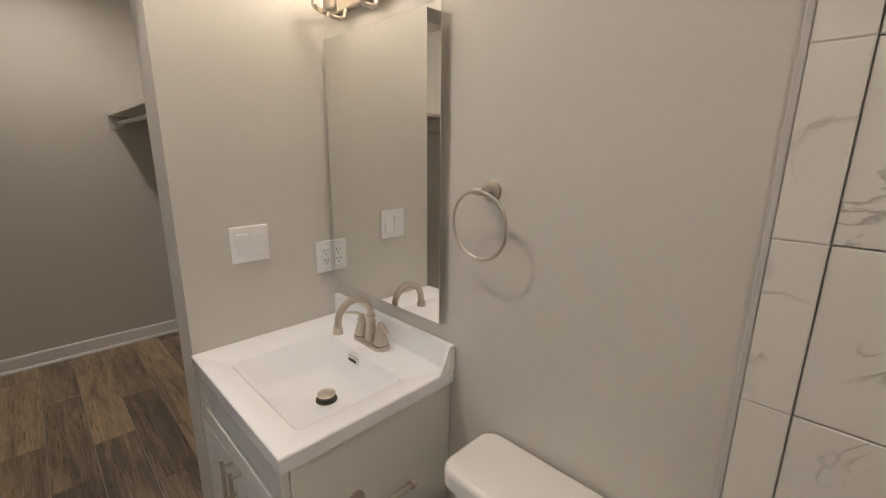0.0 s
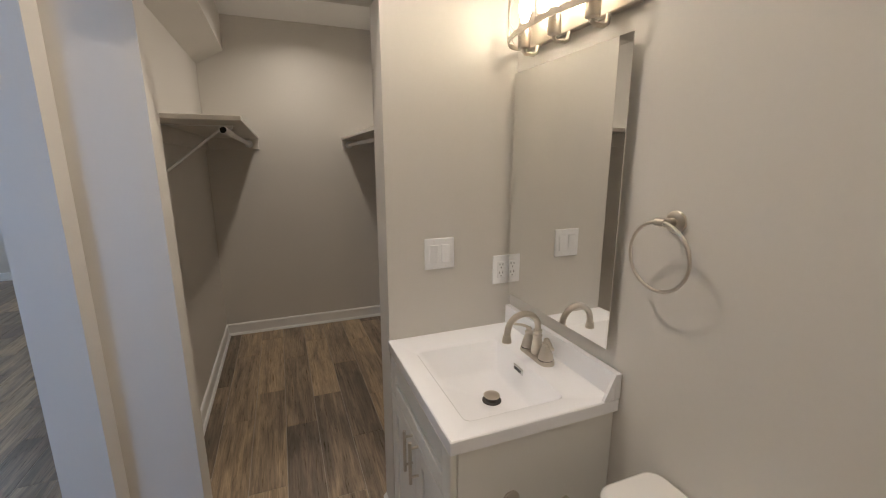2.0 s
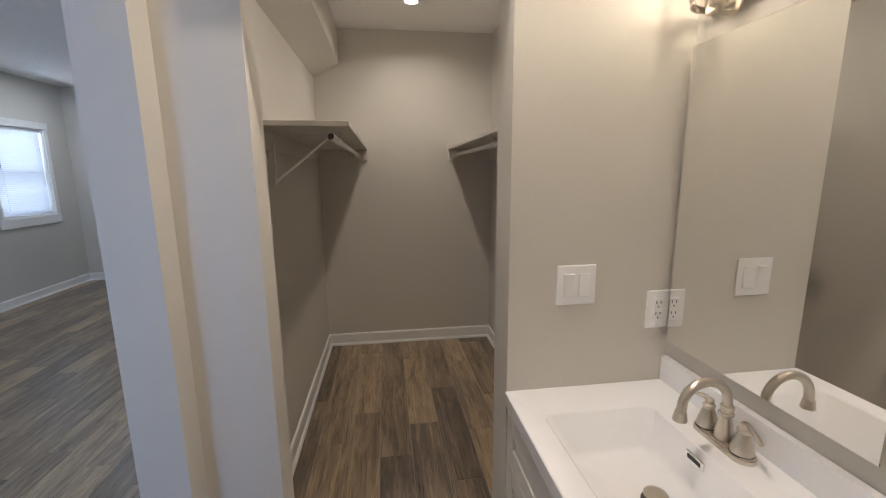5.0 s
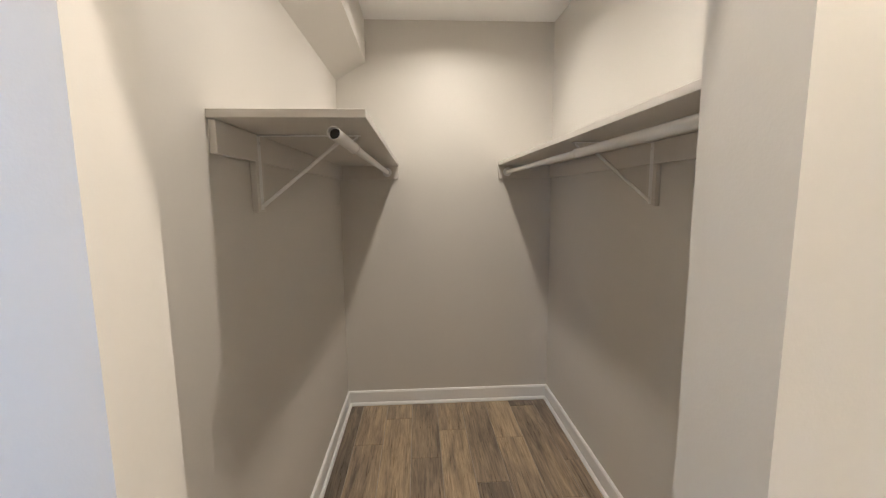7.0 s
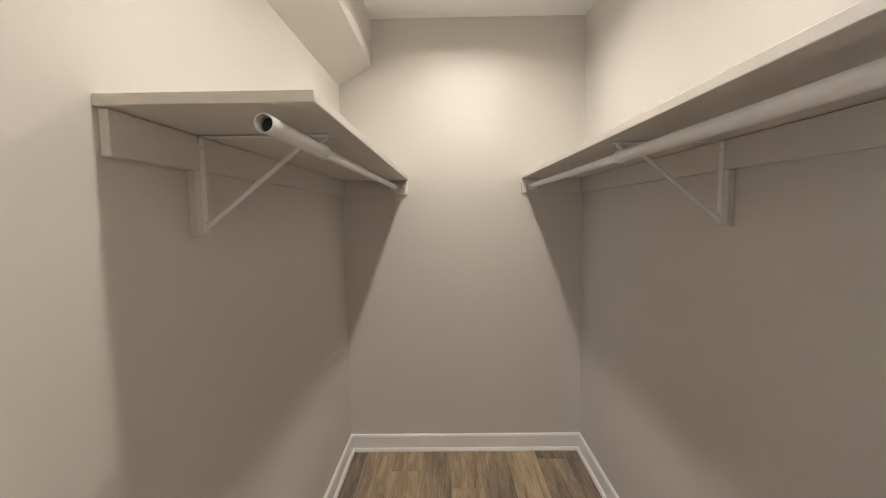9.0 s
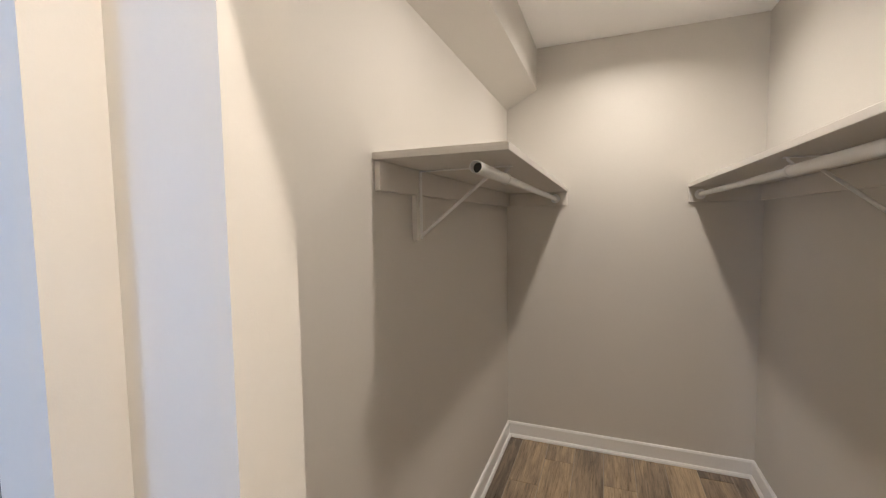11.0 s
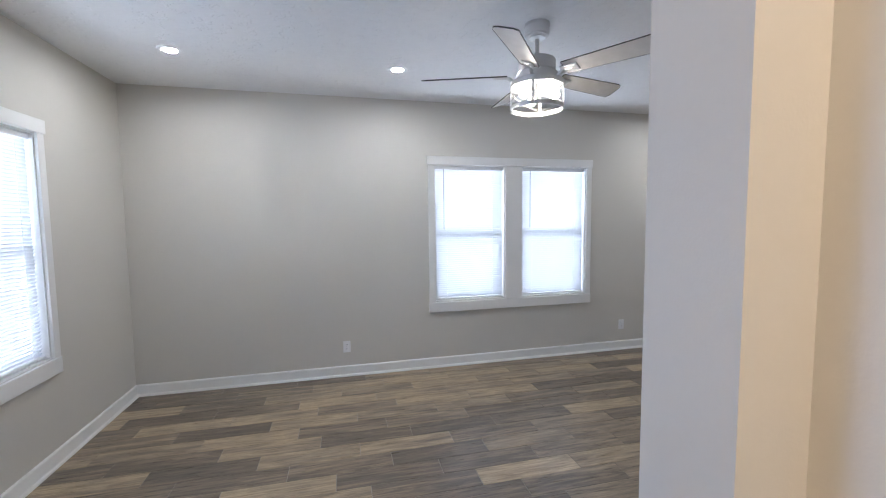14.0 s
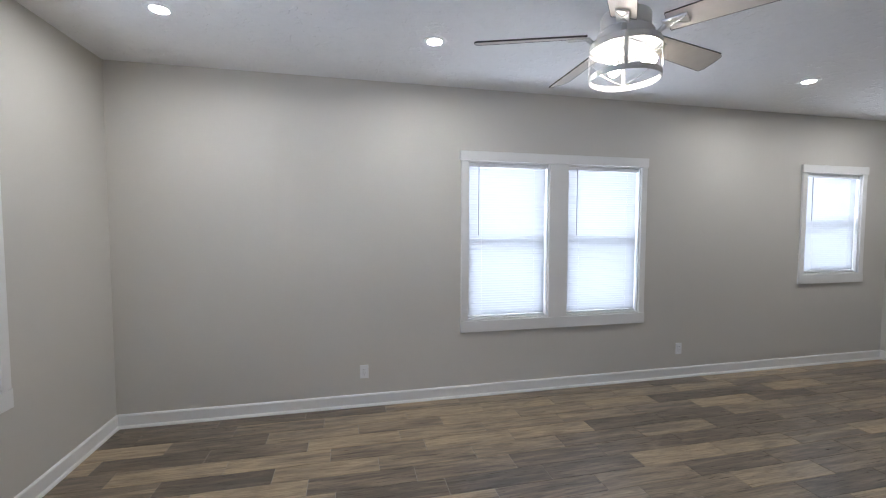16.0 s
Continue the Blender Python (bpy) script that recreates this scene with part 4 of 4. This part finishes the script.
for k in range(4):
    a0 = radians(56 + 90 * k)
    c, s = 0.162 * math.cos(a0), 0.162 * math.sin(a0)
    post = part("cage_post", box(-0.008, 0.008, -0.002, 0.002, 2.245, 2.412, 0.001), STEEL, fan)
    post.matrix_local = pose(c, s, 0, 0, 0, math.degrees(a0) + 90)
    knob = part("knob", lathe([(0.006, 0.002), (0.006, 0.010), (0.0, 0.011)], 10, axis="y", at=(0, 0, 2.258)), STEEL, post)
    for z0, z1 in ((2.272, 2.384), (2.384, 2.272)):
        pts = [(0.160 * math.cos(a0 + radians(90) * i / 10), 0.160 * math.sin(a0 + radians(90) * i / 10), z0 + (z1 - z0) * i / 10) for i in range(11)]
        part("cage_wire", tube(pts, 0.0022, 6), STEEL, fan)
part("centre_stem", tube([(0, 0, 2.41), (0, 0, 2.33)], 0.010, 12), STEEL, fan)
for k in range(3):
    a = radians(20 + 120 * k)
    c, s = math.cos(a), math.sin(a)
    sock = part("socket", tube([(0.02 * c, 0.02 * s, 2.372), (0.062 * c, 0.062 * s, 2.352)], 0.015, 12), WHITE_METAL, fan)
    bulb = lathe([(0.011, 0.0), (0.013, 0.012), (0.024, 0.036), (0.028, 0.054), (0.024, 0.072), (0.012, 0.083), (0.0, 0.085)], 16)
    bmesh.ops.transform(bulb, matrix=pose(0.060 * c, 0.060 * s, 2.352, 0, 115, math.degrees(a)), verts=bulb.verts)
    smooth(part("bulb", bulb, FAN_BULB, fan, "glowing white bulb"))
for k in range(5):
    m = pose(0, 0, 2.460, 0, 0, 123.5 + 72 * k)
    bm = bmesh.new()
    prof = [(0.185, -0.055), (0.68, -0.070), (0.705, -0.060), (0.716, -0.030), (0.716, 0.045), (0.702, 0.070), (0.185, 0.055)]
    prism(prof, "z", -0.0025, 0.0025, bm)
    tilt = pose(0, 0, 0, -18, 0, 0)
    bmesh.ops.transform(bm, matrix=tilt, verts=bm.verts)
    blade = part("blade", bm, BLADE, fan, "pale washed wood blade with a dark edge")
    blade.matrix_local = m
    edge = bmesh.new()
    pts = [Vector((x, y, 0)) for x, y in prof]
    for a, b in zip(pts, pts[1:] + pts[:1]):
        d = (b - a).normalized()
        n = Vector((d.y, -d.x, 0)) * 0.0012
        q = [edge.verts.new(a + n + Vector((0, 0, z))) for z in (-0.0042, 0.0036)] + [edge.verts.new(b + n + Vector((0, 0, z))) for z in (0.0036, -0.0042)]
        edge.faces.new(q)
    bmesh.ops.transform(edge, matrix=tilt, verts=edge.verts)
    part("edge_band", edge, EDGE_AND_GAP, blade)
    iron = bmesh.new()
    box(0.165, 0.270, -0.030, 0.030, -0.014, -0.004, 0.003, bm=iron)
    bmesh.ops.transform(iron, matrix=tilt, verts=iron.verts)
    arm = part("blade_iron", iron, STEEL, blade, "silver blade bracket with a cross motif")
    tub = tube([(0.10, 0, -0.050), (0.125, 0, -0.050), (0.15, 0, -0.030), (0.175, 0, -0.012)], 0.011, 10)
    smooth(part("iron_neck", tub, STEEL, arm))
    cross = bmesh.new()
    for sgn in (-1, 1):
        tube([(0.175, -0.022 * sgn, -0.0155), (0.260, 0.022 * sgn, -0.0155)], 0.003, 6, bm=cross)
    bmesh.ops.transform(cross, matrix=tilt, verts=cross.verts)
    part("cross_motif", cross, STEEL, arm)

# ---- shower tiles ----
shower = tagged(new("shower_tiling"), "marble-look ceramic tiles with thin grout joints", "tile", kind="structure")
TH, TW = 0.267, 0.535
tile_mesh = {}


def tile_piece(x0, x1, z0, z1, y):
    key = (round(x1 - x0, 3), round(z1 - z0, 3))
    g = 0.0012
    if key not in tile_mesh:
        bm = box(-key[0] / 2 + g, key[0] / 2 - g, 0, 0.009, -key[1] / 2 + g, key[1] / 2 - g, 0.0012)
        me = bpy.data.meshes.new("tile")
        bmesh.ops.recalc_face_normals(bm, faces=bm.faces)
        bm.to_mesh(me)
        bm.free()
        me.materials.append(TILE)
        tile_mesh[key] = me
    ob = new("tile", tile_mesh[key])
    ob.parent = shower
    ob.location = ((x0 + x1) / 2, y, (z0 + z1) / 2)
    return ob


structure("trim_tile_edge", box(X_TILE - 0.010, X_TILE, Y_MIRROR - 0.010, Y_MIRROR, 0.106, Z_BATH, 0.002), TILE_EDGE, "narrow pale grey edge trim beside the shower tiles")
zs = [0.0] + [1.119 - TH * k for k in (4, 3, 2, 1, 0)] + [1.119 + TH * k for k in range(1, 6)] + [Z_BATH]
for z0, z1 in zip(zs, zs[1:]):
    tile_piece(X_TILE, -0.040, z0, z1, Y_MIRROR - 0.009)
    tile_piece(-0.040, 0.40, z0, z1, Y_MIRROR - 0.0055)
    tile_piece(0.40, 0.92, z0, z1, Y_MIRROR - 0.0055)
structure("trim_tile_return", box(X_TILE + 0.001, -0.0405, Y_MIRROR - 0.0076, Y_MIRROR + 0.0040, 0, Z_BATH), TILE_GROUT, "grouted return behind the tile edge")

# ---- floors, plank by plank ----
plank_mesh = {}


def plank_floor(name, x0, x1, y0, y1, length, width, skew, label, z=0.0):
    base = structure(name, box(x0, x1, y0, y1, -0.15, z - 0.0022), GROUT, label)
    rows = int(math.ceil((y1 - y0) / width))
    for r in range(rows):
        a, b = y0 + r * width, min(y1, y0 + (r + 1) * width)
        at = x0 - length * ((r * skew + random.uniform(-0.08, 0.08)) % 1.0)
        while at < x1:
            s, e = max(at, x0), min(at + length, x1)
            at += length
            if e - s < 0.02 or b - a < 0.02:
                continue
            key = (round(e - s, 3), round(b - a, 3))
            if key not in plank_mesh:
                g = 0.0014
                bm = box(-key[0] / 2 + g, key[0] / 2 - g, -key[1] / 2 + g, key[1] / 2 - g, -0.008, 0.0, 0.0012)
                me = bpy.data.meshes.new("plank")
                bmesh.ops.recalc_face_normals(bm, faces=bm.faces)
                bm.to_mesh(me)
                bm.free()
                me.materials.append(PLANK)
                plank_mesh[key] = me
            ob = new("plank", plank_mesh[key])
            ob.parent = base
            ob.location = ((s + e) / 2, (a + b) / 2, z + random.uniform(-0.0004, 0.0))
    return base


plank_floor("floor_bedroom", X_BED_W, X_BED_E, Y_BED_S, (Y_PART + Y_PART_BED) / 2, 0.65, 0.165, 0.36, "grey-brown wood-look plank floor of the bedroom")
plank_floor("floor_bath", X_CL_BACK, 0.92, (Y_PART + Y_PART_BED) / 2 + 0.001, Y_CL_N, 0.92, 0.176, 0.41, "grey-brown wood-look plank floor of bath and closet", Z_BATH_FLOOR)
